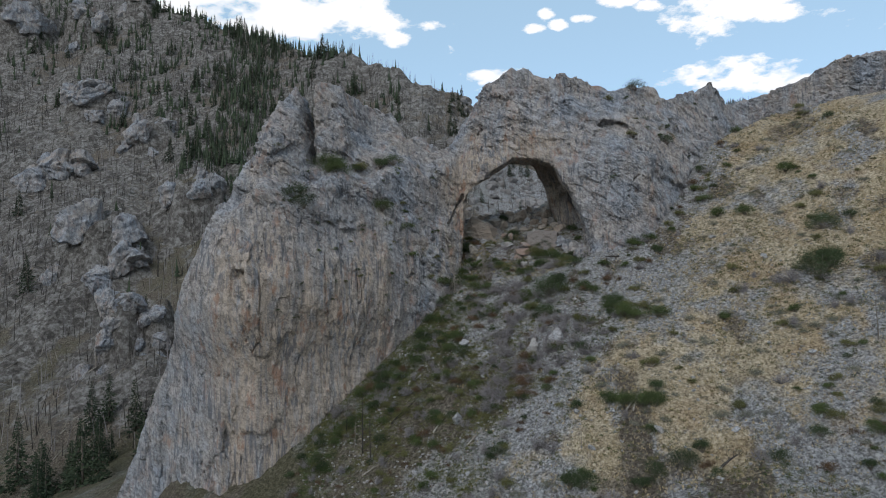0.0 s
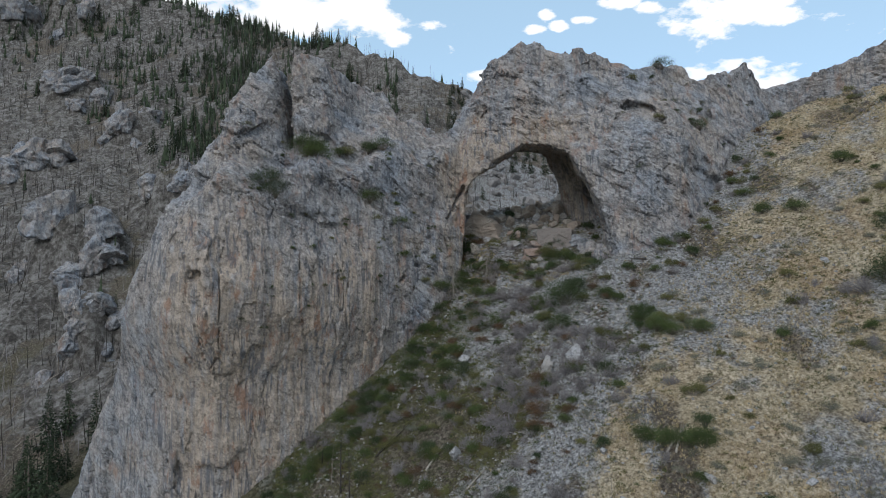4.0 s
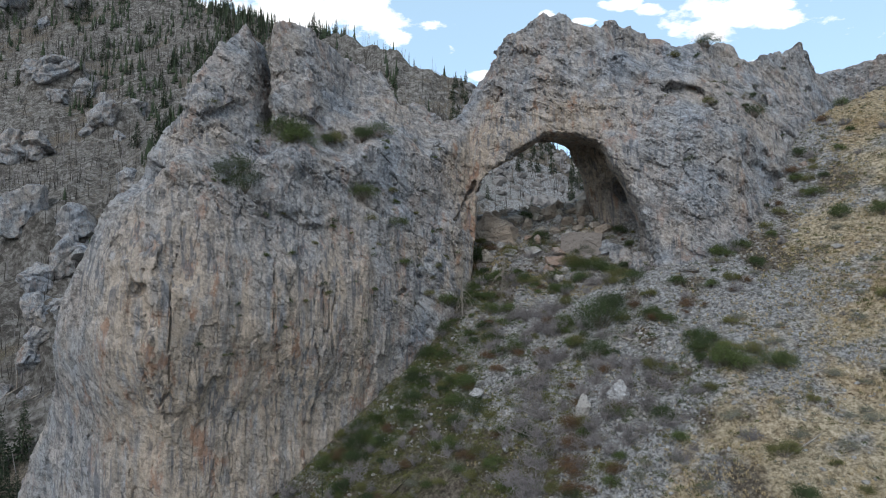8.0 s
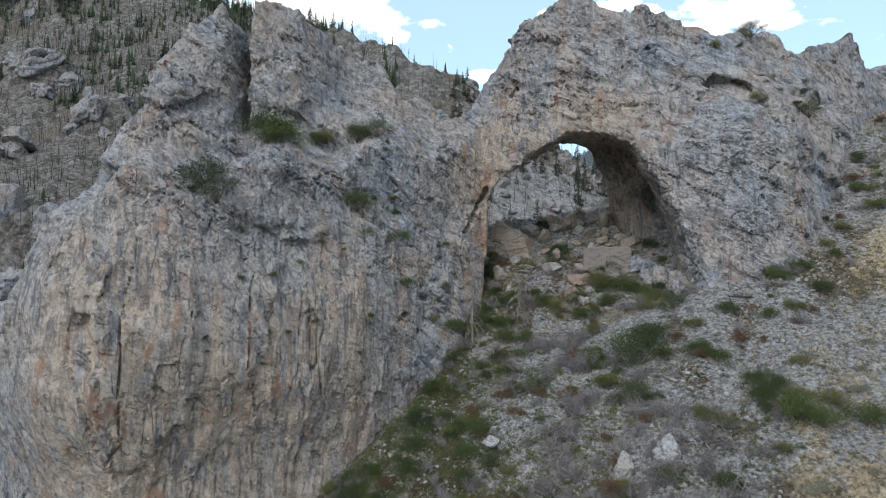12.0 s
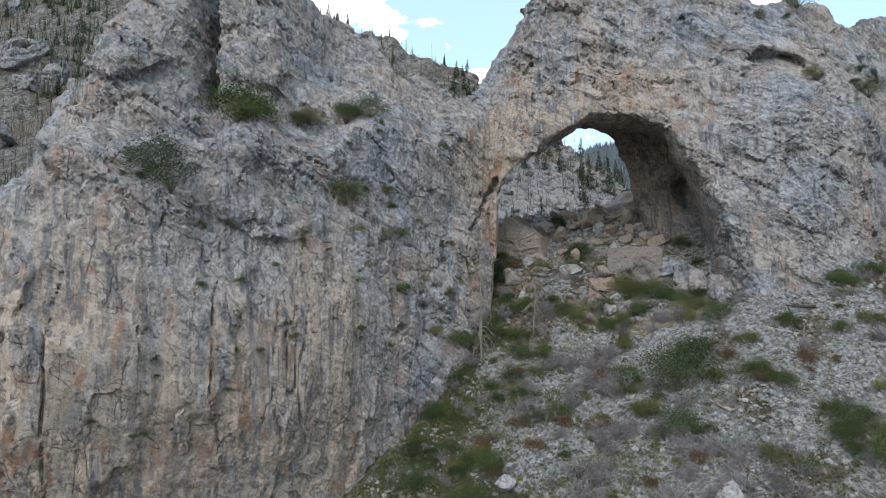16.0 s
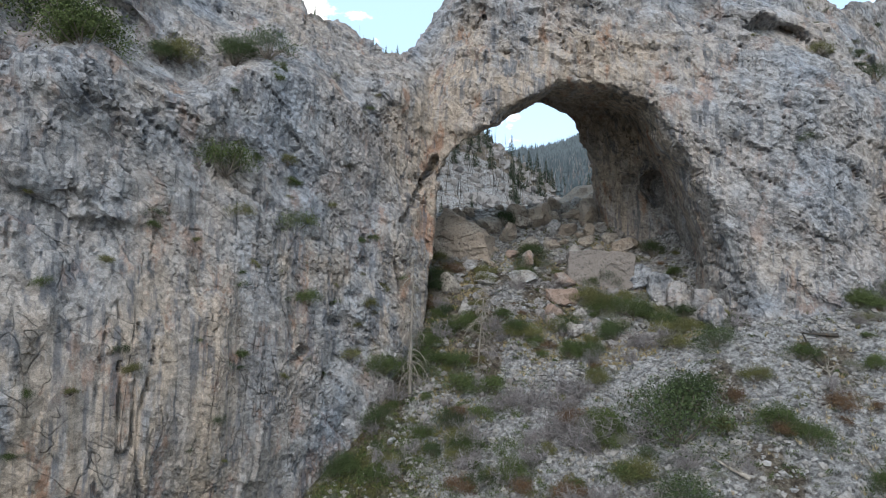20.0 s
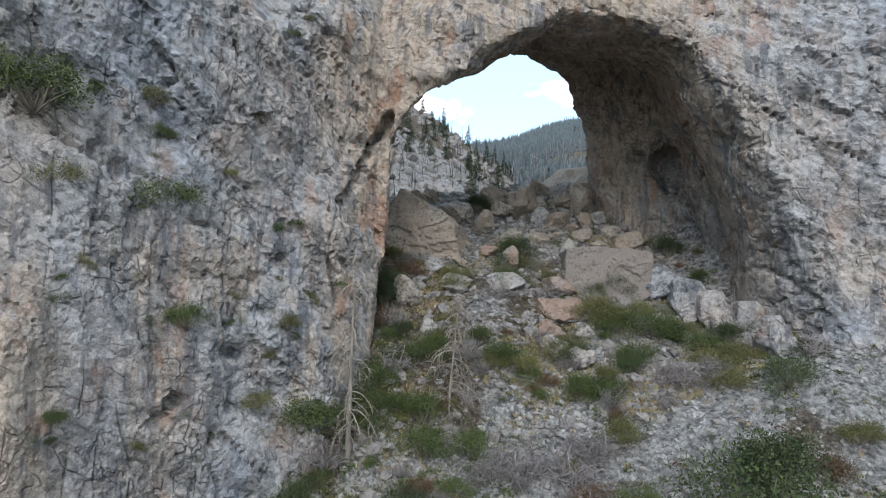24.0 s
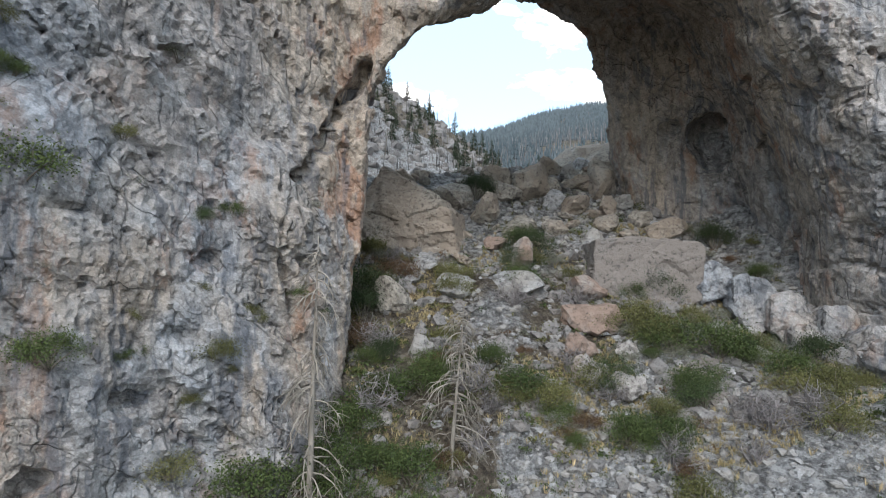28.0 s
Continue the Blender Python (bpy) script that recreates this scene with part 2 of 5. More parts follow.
class Net:
    """Short way to lay shader nodes."""

    def __init__(self, nt):
        self.nt = nt

    def node(self, kind, **inputs):
        n = self.nt.nodes.new("ShaderNode" + kind)
        for k, v in inputs.items():
            self.put(n.inputs[k.replace("_", " ")], v)
        return n

    def put(self, socket, v):
        if isinstance(v, bpy.types.NodeSocket):
            self.nt.links.new(v, socket)
        else:
            socket.default_value = v

    def noise(self, vec, scale, detail=4, rough=0.55):
        n = self.node("TexNoise", Scale=scale, Detail=detail, Roughness=rough)
        self.put(n.inputs["Vector"], vec)
        return n.outputs["Fac"]

    def ramp(self, fac, *stops):
        n = self.node("ValToRGB", Fac=fac)
        el = n.color_ramp.elements
        while len(el) < len(stops):
            el.new(0.5)
        for e, (p, c) in zip(el, stops):
            e.position = p
            e.color = (*c, 1) if isinstance(c, tuple) else (c, c, c, 1)
        return n.outputs["Color"]

    def mix(self, fac, a, b, how="MIX"):
        n = self.node("MixRGB")
        n.blend_type = how
        for s, v in zip(n.inputs, (fac, a, b)):
            self.put(s, (*v, 1) if isinstance(v, tuple) and len(v) == 3 else v)
        return n.outputs[0]

    def math(self, how, a, b=0.0):
        n = self.node("Math")
        n.operation = how
        self.put(n.inputs[0], a)
        self.put(n.inputs[1], b)
        return n.outputs[0]

    def scaled(self, vec, s, turn=(0, 0, 0)):
        n = self.node("Mapping")
        self.put(n.inputs["Vector"], vec)
        n.inputs["Scale"].default_value = s
        n.inputs["Rotation"].default_value = [radians(a) for a in turn]
        return n.outputs[0]

    def attr(self, name):
        n = self.node("Attribute")
        n.attribute_name = name
        return n.outputs["Fac"]

    def facets(self, vec, scale, wander=0.25):
        """Sharp-edged chips: a grey value for each, -0.5 to 0.5."""
        warp = self.node("TexNoise", Scale=scale * 0.9, Detail=3.0, Vector=vec).outputs["Color"]
        v = self.node("TexVoronoi", Scale=scale)
        self.put(v.inputs["Vector"], self.mix(wander / scale, vec, warp, "ADD"))
        r = self.node("SeparateColor", Color=v.outputs["Color"])
        return self.math("SUBTRACT", r.outputs[0], 0.5)

    def chips(self, vec, scale, wander=0.2):
        """Split stone: planes tilted at random, one for each chip."""
        warp = self.node("TexNoise", Scale=scale * 0.8, Detail=2.0, Vector=vec).outputs["Color"]
        at = self.mix(wander / scale, vec, warp, "ADD")
        v = self.node("TexVoronoi", Scale=scale)
        self.put(v.inputs["Vector"], at)
        off, way, dot = self.node("VectorMath"), self.node("VectorMath"), self.node("VectorMath")
        off.operation, way.operation, dot.operation = "SUBTRACT", "SUBTRACT", "DOT_PRODUCT"
        self.put(off.inputs[0], at)
        self.put(off.inputs[1], v.outputs["Position"])
        self.put(way.inputs[0], v.outputs["Color"])
        way.inputs[1].default_value = (0.5, 0.5, 0.5)
        self.put(dot.inputs[0], off.outputs[0])
        self.put(dot.inputs[1], way.outputs[0])
        return dot.outputs["Value"]

    def bump(self, height, strength, distance, normal=None):
        n = self.node("Bump", Strength=strength, Distance=distance, Height=height)
        if normal is not None:
            self.put(n.inputs["Normal"], normal)
        return n.outputs[0]


def rock_material(name, grey, pale, warm, rust, warmth=None):
    m, nt, bsdf = nodes_of(name)
    n = Net(nt)
    co = n.node("NewGeometry").outputs["Position"]
    bedco = n.scaled(n.scaled(co, (1, 1, 1), (0, -37, 0)), (0.5, 0.65, 1.35))
    drip = n.scaled(co, (1, 1, 0.11))
    grit = n.noise(co, 2.4, 9, 0.8)
    beds = n.noise(bedco, 1.1, 7, 0.72)
    streak = n.noise(drip, 0.75, 6, 0.66)
    stain = n.noise(drip, 1.7, 5, 0.6)
    big = n.noise(co, 0.11, 5, 0.6)
    tone = n.math("ADD", n.math("MULTIPLY", grit, 0.40), n.math("MULTIPLY", beds, 0.50))
    broad = n.noise(n.scaled(co, (1, 1, 0.4)), 0.28, 5, 0.6)
    tone = n.math("ADD", tone, n.math("ADD", n.math("MULTIPLY", broad, 0.22), -0.06))
    chips = n.math("ADD", n.math("MULTIPLY", n.facets(n.scaled(bedco, (2.0, 1.4, 1.0)), 0.9), 0.13), n.math("MULTIPLY", n.facets(n.scaled(bedco, (2.2, 1.5, 1.0)), 3.4), 0.15))
    chips = n.math("ADD", chips, n.math("MULTIPLY", n.facets(co, 9.0), 0.07))
    tone = n.math("ADD", tone, chips)
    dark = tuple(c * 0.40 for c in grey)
    light = tuple(min(1, c * 1.30) for c in pale)
    col = n.ramp(tone, (0.29, dark), (0.40, grey), (0.52, pale), (0.65, light))
    hue = n.noise(n.scaled(co, (1, 1, 0.6)), 0.2, 5, 0.62)
    col = n.mix(1.0, col, n.ramp(hue, (0.38, (0.88, 0.94, 1.02)), (0.50, (1.0, 1.0, 1.0)), (0.62, (1.08, 1.0, 0.94))), "MULTIPLY")
    wtone = n.math("ADD", n.math("ADD", n.math("MULTIPLY", grit, 0.45), n.math("MULTIPLY", n.noise(drip, 2.4, 6, 0.7), 0.55)), n.math("MULTIPLY", chips, 0.9))
    wcol = n.ramp(wtone, (0.30, tuple(c * 0.42 for c in warm)), (0.42, tuple(c * 0.84 for c in warm)), (0.60, tuple(c * 1.28 for c in warm)))
    w = n.ramp(big, (0.50, 0.0), (0.64, 0.5))
    if warmth:
        w = n.math("MAXIMUM", w, n.math("MULTIPLY", n.attr(warmth), n.ramp(streak, (0.34, 0.2), (0.48, 1.0))))
    w = n.math("MULTIPLY", w, n.ramp(n.noise(n.scaled(co, (1, 1, 0.13)), 0.42, 5, 0.6), (0.38, 0.6), (0.50, 1.0)))
    col = n.mix(w, col, wcol)
    patch = n.ramp(n.noise(n.scaled(co, (1, 1, 0.45)), 0.45, 7, 0.72), (0.545, 0.0), (0.62, 0.85))
    col = n.mix(n.math("MULTIPLY", patch, n.math("ADD", n.math("MULTIPLY", w, 0.7), 0.3)), col, rust)
    runs = n.math("MULTIPLY", n.ramp(stain, (0.51, 0.0), (0.61, 0.72)), n.ramp(n.noise(co, 0.16, 4, 0.6), (0.40, 0.25), (0.56, 1.0)))
    col = n.mix(runs, col, n.mix(1.0, n.mix(0.45, dark, grey), (0.86, 0.92, 1.05), "MULTIPLY"))
    col = n.mix(n.ramp(streak, (0.62, 0.0), (0.70, 0.6)), col, light)
    # pale flecks, and low spots darkened to put fine shading into the colour
    fleck = n.noise(co, 6.5, 8, 0.75)
    col = n.mix(n.ramp(fleck, (0.30, 0.5), (0.38, 0.0)), col, dark)
    col = n.mix(n.ramp(fleck, (0.60, 0.0), (0.70, 0.4)), col, light)
    grain = n.noise(n.scaled(bedco, (2.2, 1.6, 1.0)), 11.0, 5, 0.75)
    col = n.mix(1.0, col, n.ramp(grain, (0.32, (0.72, 0.72, 0.72)), (0.5, (1.0, 1.0, 1.0)), (0.68, (1.3, 1.3, 1.3))), "MULTIPLY")
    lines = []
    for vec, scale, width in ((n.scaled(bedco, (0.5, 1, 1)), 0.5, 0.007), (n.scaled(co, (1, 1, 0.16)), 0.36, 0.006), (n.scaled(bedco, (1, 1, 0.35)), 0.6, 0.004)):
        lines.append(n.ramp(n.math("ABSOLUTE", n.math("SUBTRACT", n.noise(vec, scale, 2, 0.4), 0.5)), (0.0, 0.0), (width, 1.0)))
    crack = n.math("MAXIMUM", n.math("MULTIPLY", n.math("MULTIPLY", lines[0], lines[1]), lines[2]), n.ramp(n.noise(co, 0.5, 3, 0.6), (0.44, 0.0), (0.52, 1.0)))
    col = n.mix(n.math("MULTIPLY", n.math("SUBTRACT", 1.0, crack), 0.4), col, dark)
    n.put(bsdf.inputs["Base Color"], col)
    bsdf.inputs["Roughness"].default_value = 0.93
    bsdf.inputs["Specular IOR Level"].default_value = 0.2
    b = n.bump(tone, 0.7, 0.12)
    b = n.bump(chips, 0.8, 0.25, b)
    b = n.bump(crack, 0.8, 0.15, b)
    flaky = n.ramp(n.noise(co, 0.35, 4, 0.6), (0.40, 0.15), (0.58, 1.0))
    b = n.bump(n.math("MULTIPLY", n.chips(n.scaled(bedco, (2.0, 1.4, 1.0)), 1.6), flaky), 0.7, 0.7, b)
    b = n.bump(n.math("MULTIPLY", n.chips(n.scaled(bedco, (3.0, 2.0, 1.2)), 3.6), flaky), 0.6, 0.5, b)
    b = n.bump(fleck, 0.6, 0.05, b)
    n.put(bsdf.inputs["Normal"], b)
    return m


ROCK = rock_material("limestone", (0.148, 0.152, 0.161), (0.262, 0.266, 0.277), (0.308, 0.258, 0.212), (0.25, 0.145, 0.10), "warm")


def ground_material():
    m, nt, bsdf = nodes_of("hillside")
    n = Net(nt)
    co = n.node("NewGeometry").outputs["Position"]
    big = n.noise(co, 0.05, 5, 0.6)
    mid = n.noise(co, 0.5, 6, 0.65)
    fine = n.noise(co, 5.0, 5, 0.7)
    pebble = n.noise(co, 2.2, 9, 0.82)
    pebble = n.math("ADD", pebble, n.math("ADD", n.math("MULTIPLY", n.facets(co, 4.5), 0.13), n.math("MULTIPLY", n.facets(co, 1.6), 0.06)))
    soil = n.ramp(pebble, (0.36, (0.05, 0.042, 0.035)), (0.50, (0.125, 0.105, 0.085)), (0.64, (0.26, 0.23, 0.19)))
    scree = n.ramp(pebble, (0.36, (0.08, 0.078, 0.078)), (0.48, (0.235, 0.235, 0.24)), (0.62, (0.48, 0.48, 0.49)))
    straw = n.ramp(pebble, (0.36, (0.16, 0.13, 0.085)), (0.49, (0.41, 0.335, 0.225)), (0.62, (0.66, 0.56, 0.41)))
    reddish = n.ramp(pebble, (0.36, (0.12, 0.08, 0.045)), (0.49, (0.31, 0.205, 0.11)), (0.62, (0.50, 0.37, 0.22)))
    straw = n.mix(n.ramp(n.noise(co, 0.13, 5, 0.65), (0.48, 0.0), (0.62, 0.6)), straw, reddish)
    rocky = n.ramp(n.math("ADD", n.noise(n.scaled(co, (1, 1, 0.7)), 0.5, 10, 0.8), n.math("ADD", n.math("MULTIPLY", n.facets(co, 0.3), 0.14), n.math("MULTIPLY", n.facets(co, 1.1), 0.12))), (0.36, (0.055, 0.051, 0.047)), (0.48, (0.115, 0.106, 0.097)), (0.66, (0.28, 0.272, 0.262)))
    wild = n.math("MULTIPLY", n.math("SUBTRACT", n.noise(co, 0.25, 10, 0.78), 0.5), 2.0)
    col = n.mix(n.ramp(n.math("ADD", n.attr("scree"), wild), (0.40, 0.0), (0.62, 1.0)), soil, scree)
    col = n.mix(n.ramp(n.math("ADD", n.attr("straw"), wild), (0.35, 0.0), (0.80, 0.9)), col, straw)
    col = n.mix(n.ramp(n.math("ADD", n.attr("green"), wild), (0.45, 0.0), (0.85, 0.6)), col, n.mix(n.ramp(pebble, (0.4, 0.0), (0.6, 1.0)), (0.04, 0.045, 0.02), (0.12, 0.12, 0.06)))
    col = n.mix(n.ramp(n.math("ADD", n.attr("rocky"), wild), (0.42, 0.0), (0.60, 1.0)), col, rocky)
    n.put(bsdf.inputs["Base Color"], col)
    bsdf.inputs["Roughness"].default_value = 0.95
    bsdf.inputs["Specular IOR Level"].default_value = 0.15
    b = n.bump(n.noise(n.scaled(co, (1, 1, 0.6)), 0.2, 8, 0.75), 0.8, 2.5)
    b = n.bump(n.noise(co, 0.8, 8, 0.75), 1.0, 0.7, b)
    b = n.bump(pebble, 0.9, 0.3, b)
    n.put(bsdf.inputs["Normal"], b)
    return m


GROUND = ground_material()

# ---- the lie of the land ----
SKYLINE = [(-68, -48), (-62, -35), (-54, -17), (-48, -4), (-42.5, 9), (-38.5, 20), (-36, 25), (-34.7, 25.6), (-34, 29), (-33.1, 32.4), (-31.6, 34.6), (-30.4, 36.2), (-29.8, 38.2), (-28.3, 40.1), (-26.8, 39.8),
           (-25.9, 38.4), (-24.6, 40.4), (-23.5, 41.7), (-20.8, 42.7), (-19.2, 42), (-17.3, 41.4), (-14.2, 41.2), (-12.6, 40.2), (-10.8, 39.2), (-9.6, 37.8), (-8.8, 35.8), (-7.2, 33.8), (-3.8, 33.6),
           (-2.2, 31.9), (0.3, 30.6), (1.6, 31.4), (4.2, 35.7), (5.8, 38), (8.5, 41.8), (10.6, 44.7), (12.4, 45.6), (14.2, 47.2), (16.2, 48.9), (17.7, 47.6), (19.4, 46.9), (21.5, 45.9), (24.5, 45.8), (27.4, 46.6),
           (30.3, 46), (33.1, 44.4), (35.5, 43.4), (37.1, 42.4), (39.5, 43), (43.3, 44.6), (47, 44.7), (48.7, 43.6), (49.6, 42.1), (52.6, 42.6), (56.7, 44.2), (59.5, 45.2), (61.6, 46.4), (63.4, 47.6), (65.4, 46.3),
           (68.4, 44.4), (71.3, 44), (76, 44.5), (82, 45.5), (86, 47.5), (92, 48.5), (98, 48), (104, 48)]
FRONT = [(-64, 116), (-52, 112), (-45, 106), (-38, 101.5), (-32, 100.5), (-24, 104.5), (-16, 110), (-9, 116), (-3, 121.5), (1, 123.8), (4, 126.5), (8, 123.5),
         (14, 121), (22, 119.5), (28, 118), (34, 115.5), (41, 116), (50, 122), (61, 130), (75, 137), (84, 128), (92, 119), (104, 112)]
ARCH = [(3.6, 2), (4.6, 12), (5, 19.5), (7, 22.8), (9.4, 24.6), (12.0, 25.7), (14.0, 26.7), (15.5, 27.1), (20, 26.5), (23, 25), (26.6, 19), (28.6, 12.8), (29.8, 2)]
RIDGE = [(-600, 440), (-231, 232), (-138, 188), (-60, 148), (-10, 119), (15, 112), (30, 100), (40, 93), (55, 85), (63, 80), (75, 73), (87, 68), (95, 63), (101, 54), (112, 38), (130, 24), (160, 8), (400, 0)]
RIDGE_Y = [(-600, 640), (-231, 480), (-138, 440), (-60, 385), (-10, 350), (15, 357), (40, 368), (100, 372), (160, 340), (400, 320)]


def land(x, y):
    """Height of the ground."""
    near = 4.4 + 0.46 * (x - 31) + 0.69 * (y - 113)
    near = near + 2.2 * vnoise(x * 0.045, y * 0.045, 0.3, 5) * smooth(-40, 0, x) * (1 - smooth(100, 112, y) * (1 - smooth(34, 44, x)))
    near = near - 26 * smooth(-46, -74, x)
    # the floor under the arch lies nearly level from side to side
    in_arch = smooth(-3, 4, x) * (1 - smooth(28, 36, x)) * smooth(116, 127, y)
    level = 4.4 + 0.46 * (14 - 31) + 0.69 * (y - 113) + 0.10 * (x - 14)
    near = near + in_arch * (level - near)
    # crest of the hill and its far side
    crest = 144 - 12 * smooth(34, 62, x) - 4 * smooth(72, 98, x)
    over = np.maximum(y - crest, 0)
    near = near - (0.45 + 0.8 * smooth(34, 60, x)) * over - 0.65 * over * smooth(0, 10, over)
    near = np.maximum(near, -62)
    # the far side of the ravine: a long slope up to the wooded ridge
    ry, rz = line(RIDGE_Y, x), line(RIDGE, x)
    t = np.clip((y - 150) / np.maximum(ry - 150, 1), 0, 1)
    foot = -52 + 0.06 * (x + 100)
    slope = foot + (rz - foot) * (0.25 * t + 0.75 * t ** 1.25)
    back = np.maximum(y - ry, 0)
    slope = slope - 0.55 * back * smooth(0, 30, back)
    far = np.where(y > 150, slope, foot)
    far = np.maximum(far, -90)
    return np.maximum(near, far)


CRAGS = [(-136, 244, 19, 13, 15), (-107, 266, 14, 12, 16), (-106, 200, 12, 9, 17), (-95, 204, 8, 7, 11), (-300, 428, 26, 18, 24), (-262, 436, 18, 14, 22), (-236, 472, 16, 12, 16),
         (-190, 300, 18, 10, 9), (-160, 330, 16, 10, 9), (-70, 300, 16, 10, 10), (-210, 360, 22, 12, 12), (-60, 250, 10, 8, 9)]


def rough_land(x, y):
    z = land(x, y)
    jag = 0.4 * fbm(x * 0.07, y * 0.07, 9.5, 3, 23)
    ribs = 1 + 0.45 * fbm(x * 0.16, y * 0.10, 3.5, 3, 27, 0.6, True)
    for cx, cy, rx, ry, h in CRAGS:
        near = (np.abs(x - cx) < 2 * rx) & (np.abs(y - cy) < 2 * ry)
        if np.any(near):
            r = np.hypot((x - cx) / rx, (y - cy) / ry) + jag
            z = z + np.where(near, h * (1 - smooth(0.5, 0.95, r)) * ribs, 0)
    mtn = smooth(165, 205, y - 0.15 * x)
    z = z + mtn * (9 * fbm(x * 0.022, y * 0.022, 0.5, 3, 21) + (4.0 - 2.2 * smooth(0, 20, x)) * fbm(x * 0.07, y * 0.05, 1.5, 4, 31, 0.6, True))
    z = z + mtn * (6 - 4 * smooth(-20, 10, x)) * fbm(x * 0.020, y * 0.012, 6.5, 3, 33, 0.55, True)
    z = z + (1 - mtn) * (0.5 * fbm(x * 0.25, y * 0.25, 2.5, 4, 41))
    # the farthest mountains
    d = np.hypot(x - 520, (y - 1130) * 0.7)
    z = np.maximum(z, 330 - 0.42 * d + 40 * fbm(x * 0.004, y * 0.004, 0.7, 5, 51))
    return z


def meadow(x, y):
    """How much dry grass covers the slope, 0 to 1."""
    edge = line([(60, 8), (80, 9), (88, 14), (97, 29), (104, 33), (112, 40), (118, 50), (126, 60)], y) + 9 * fbm(x * 0.11, y * 0.08, 0.4, 3, 62)
    return np.clip(smooth(-8, 8, x - edge) * (1 - 0.5 * smooth(0.15, 0.42, fbm(x * 0.09, y * 0.09, 1.7, 3, 61))) * (1 - 0.7 * smooth(78, 70, y)), 0, 1)


def axis_steps(spans):
    out = [spans[0][0]]
    for _, end, step in spans:
        n = max(1, round((end - out[-1]) / step))
        out.extend(np.linspace(out[-1], end, n + 1)[1:])
    return np.array(out)


def build_ground():
    xs = axis_steps([(-3500, -700, 140), (0, -330, 18), (0, -60, 2.2), (0, -14, 1.0), (0, 62, 0.45), (0, 120, 1.0), (0, 200, 4), (0, 900, 20), (0, 3500, 130)])
    ys = axis_steps([(-1500, -100, 100), (0, 40, 10), (0, 72, 1.0), (0, 150, 0.45), (0, 175, 1.0), (0, 480, 2.1), (0, 700, 12), (0, 1500, 22), (0, 4000, 150)])
    gx, gy = np.meshgrid(xs, ys, indexing="ij")
    z = rough_land(gx, gy)
    nx, ny = gx.shape
    verts = np.stack([gx.ravel(), gy.ravel(), z.ravel()], 1)
    a = (np.arange(nx - 1)[:, None] * ny + np.arange(ny - 1)[None]).ravel()
    quads = np.stack([a, a + ny, a + ny + 1, a + 1], 1)
    me = raw_mesh("ground", verts, quads)
    x, y = verts[:, 0], verts[:, 1]
    mtn = smooth(165, 205, y - 0.15 * x)
    straw = (1 - mtn) * (0.38 + 0.55 * smooth(-0.35, 0.3, fbm(x * 0.2, y * 0.2, 5.1, 3, 68))) * meadow(x, y)
    scree = (1 - mtn) * (0.10 + 0.85 * smooth(-0.2, 0.25, fbm(x * 0.12, y * 0.07, 8.8, 3, 66) + 0.1)) * (0.45 + 0.55 * smooth(-12, 4, x)) + (1 - mtn) * 0.2 * meadow(x, y) + mtn * (0.2 + 0.5 * smooth(0, 25, x) * (y < 340))
    gx_, gy_ = np.gradient(z, xs, ys)
    steep = np.hypot(gx_, gy_).ravel()
    rocky = mtn * (0.30 + 0.6 * smooth(0.75, 1.5, steep + 0.5 * fbm(x * 0.03, y * 0.03, 0, 3, 71)))
    rocky = rocky + mtn * 0.35 * smooth(0.1, 0.5, fbm(x * 0.020, y * 0.012, 6.5, 3, 33, 0.55, True)) * (x < 0)
    rocky = np.where((x > 90) & (y > 330) & (y < 640), 0.5, rocky)
    # farthest land gets more grey rock colour, painted in place of haze
    rocky = np.where(y > 640, 0.6, rocky * (1 - 0.6 * smooth(0, 25, x)))
    green = mtn * (0.36 + 0.12 * smooth(330, 200, y) + 0.5 * fbm(x * 0.02, y * 0.02, 4.4, 3, 81)) + (1 - mtn) * (0.45 * (1 - smooth(-4, 14, x)) + 0.15 + 0.35 * smooth(0.0, 0.35, fbm(x * 0.14, y * 0.10, 6.6, 3, 64)) * (1 - meadow(x, y)))
    for name, v in (("straw", straw), ("scree", scree), ("rocky", rocky), ("green", green)):
        add_value(me, name, v)
    return tagged(place("ground", me, GROUND), "steep hillside of scree, dry grass and burnt forest soil", "ground", kind="structure")


build_ground()


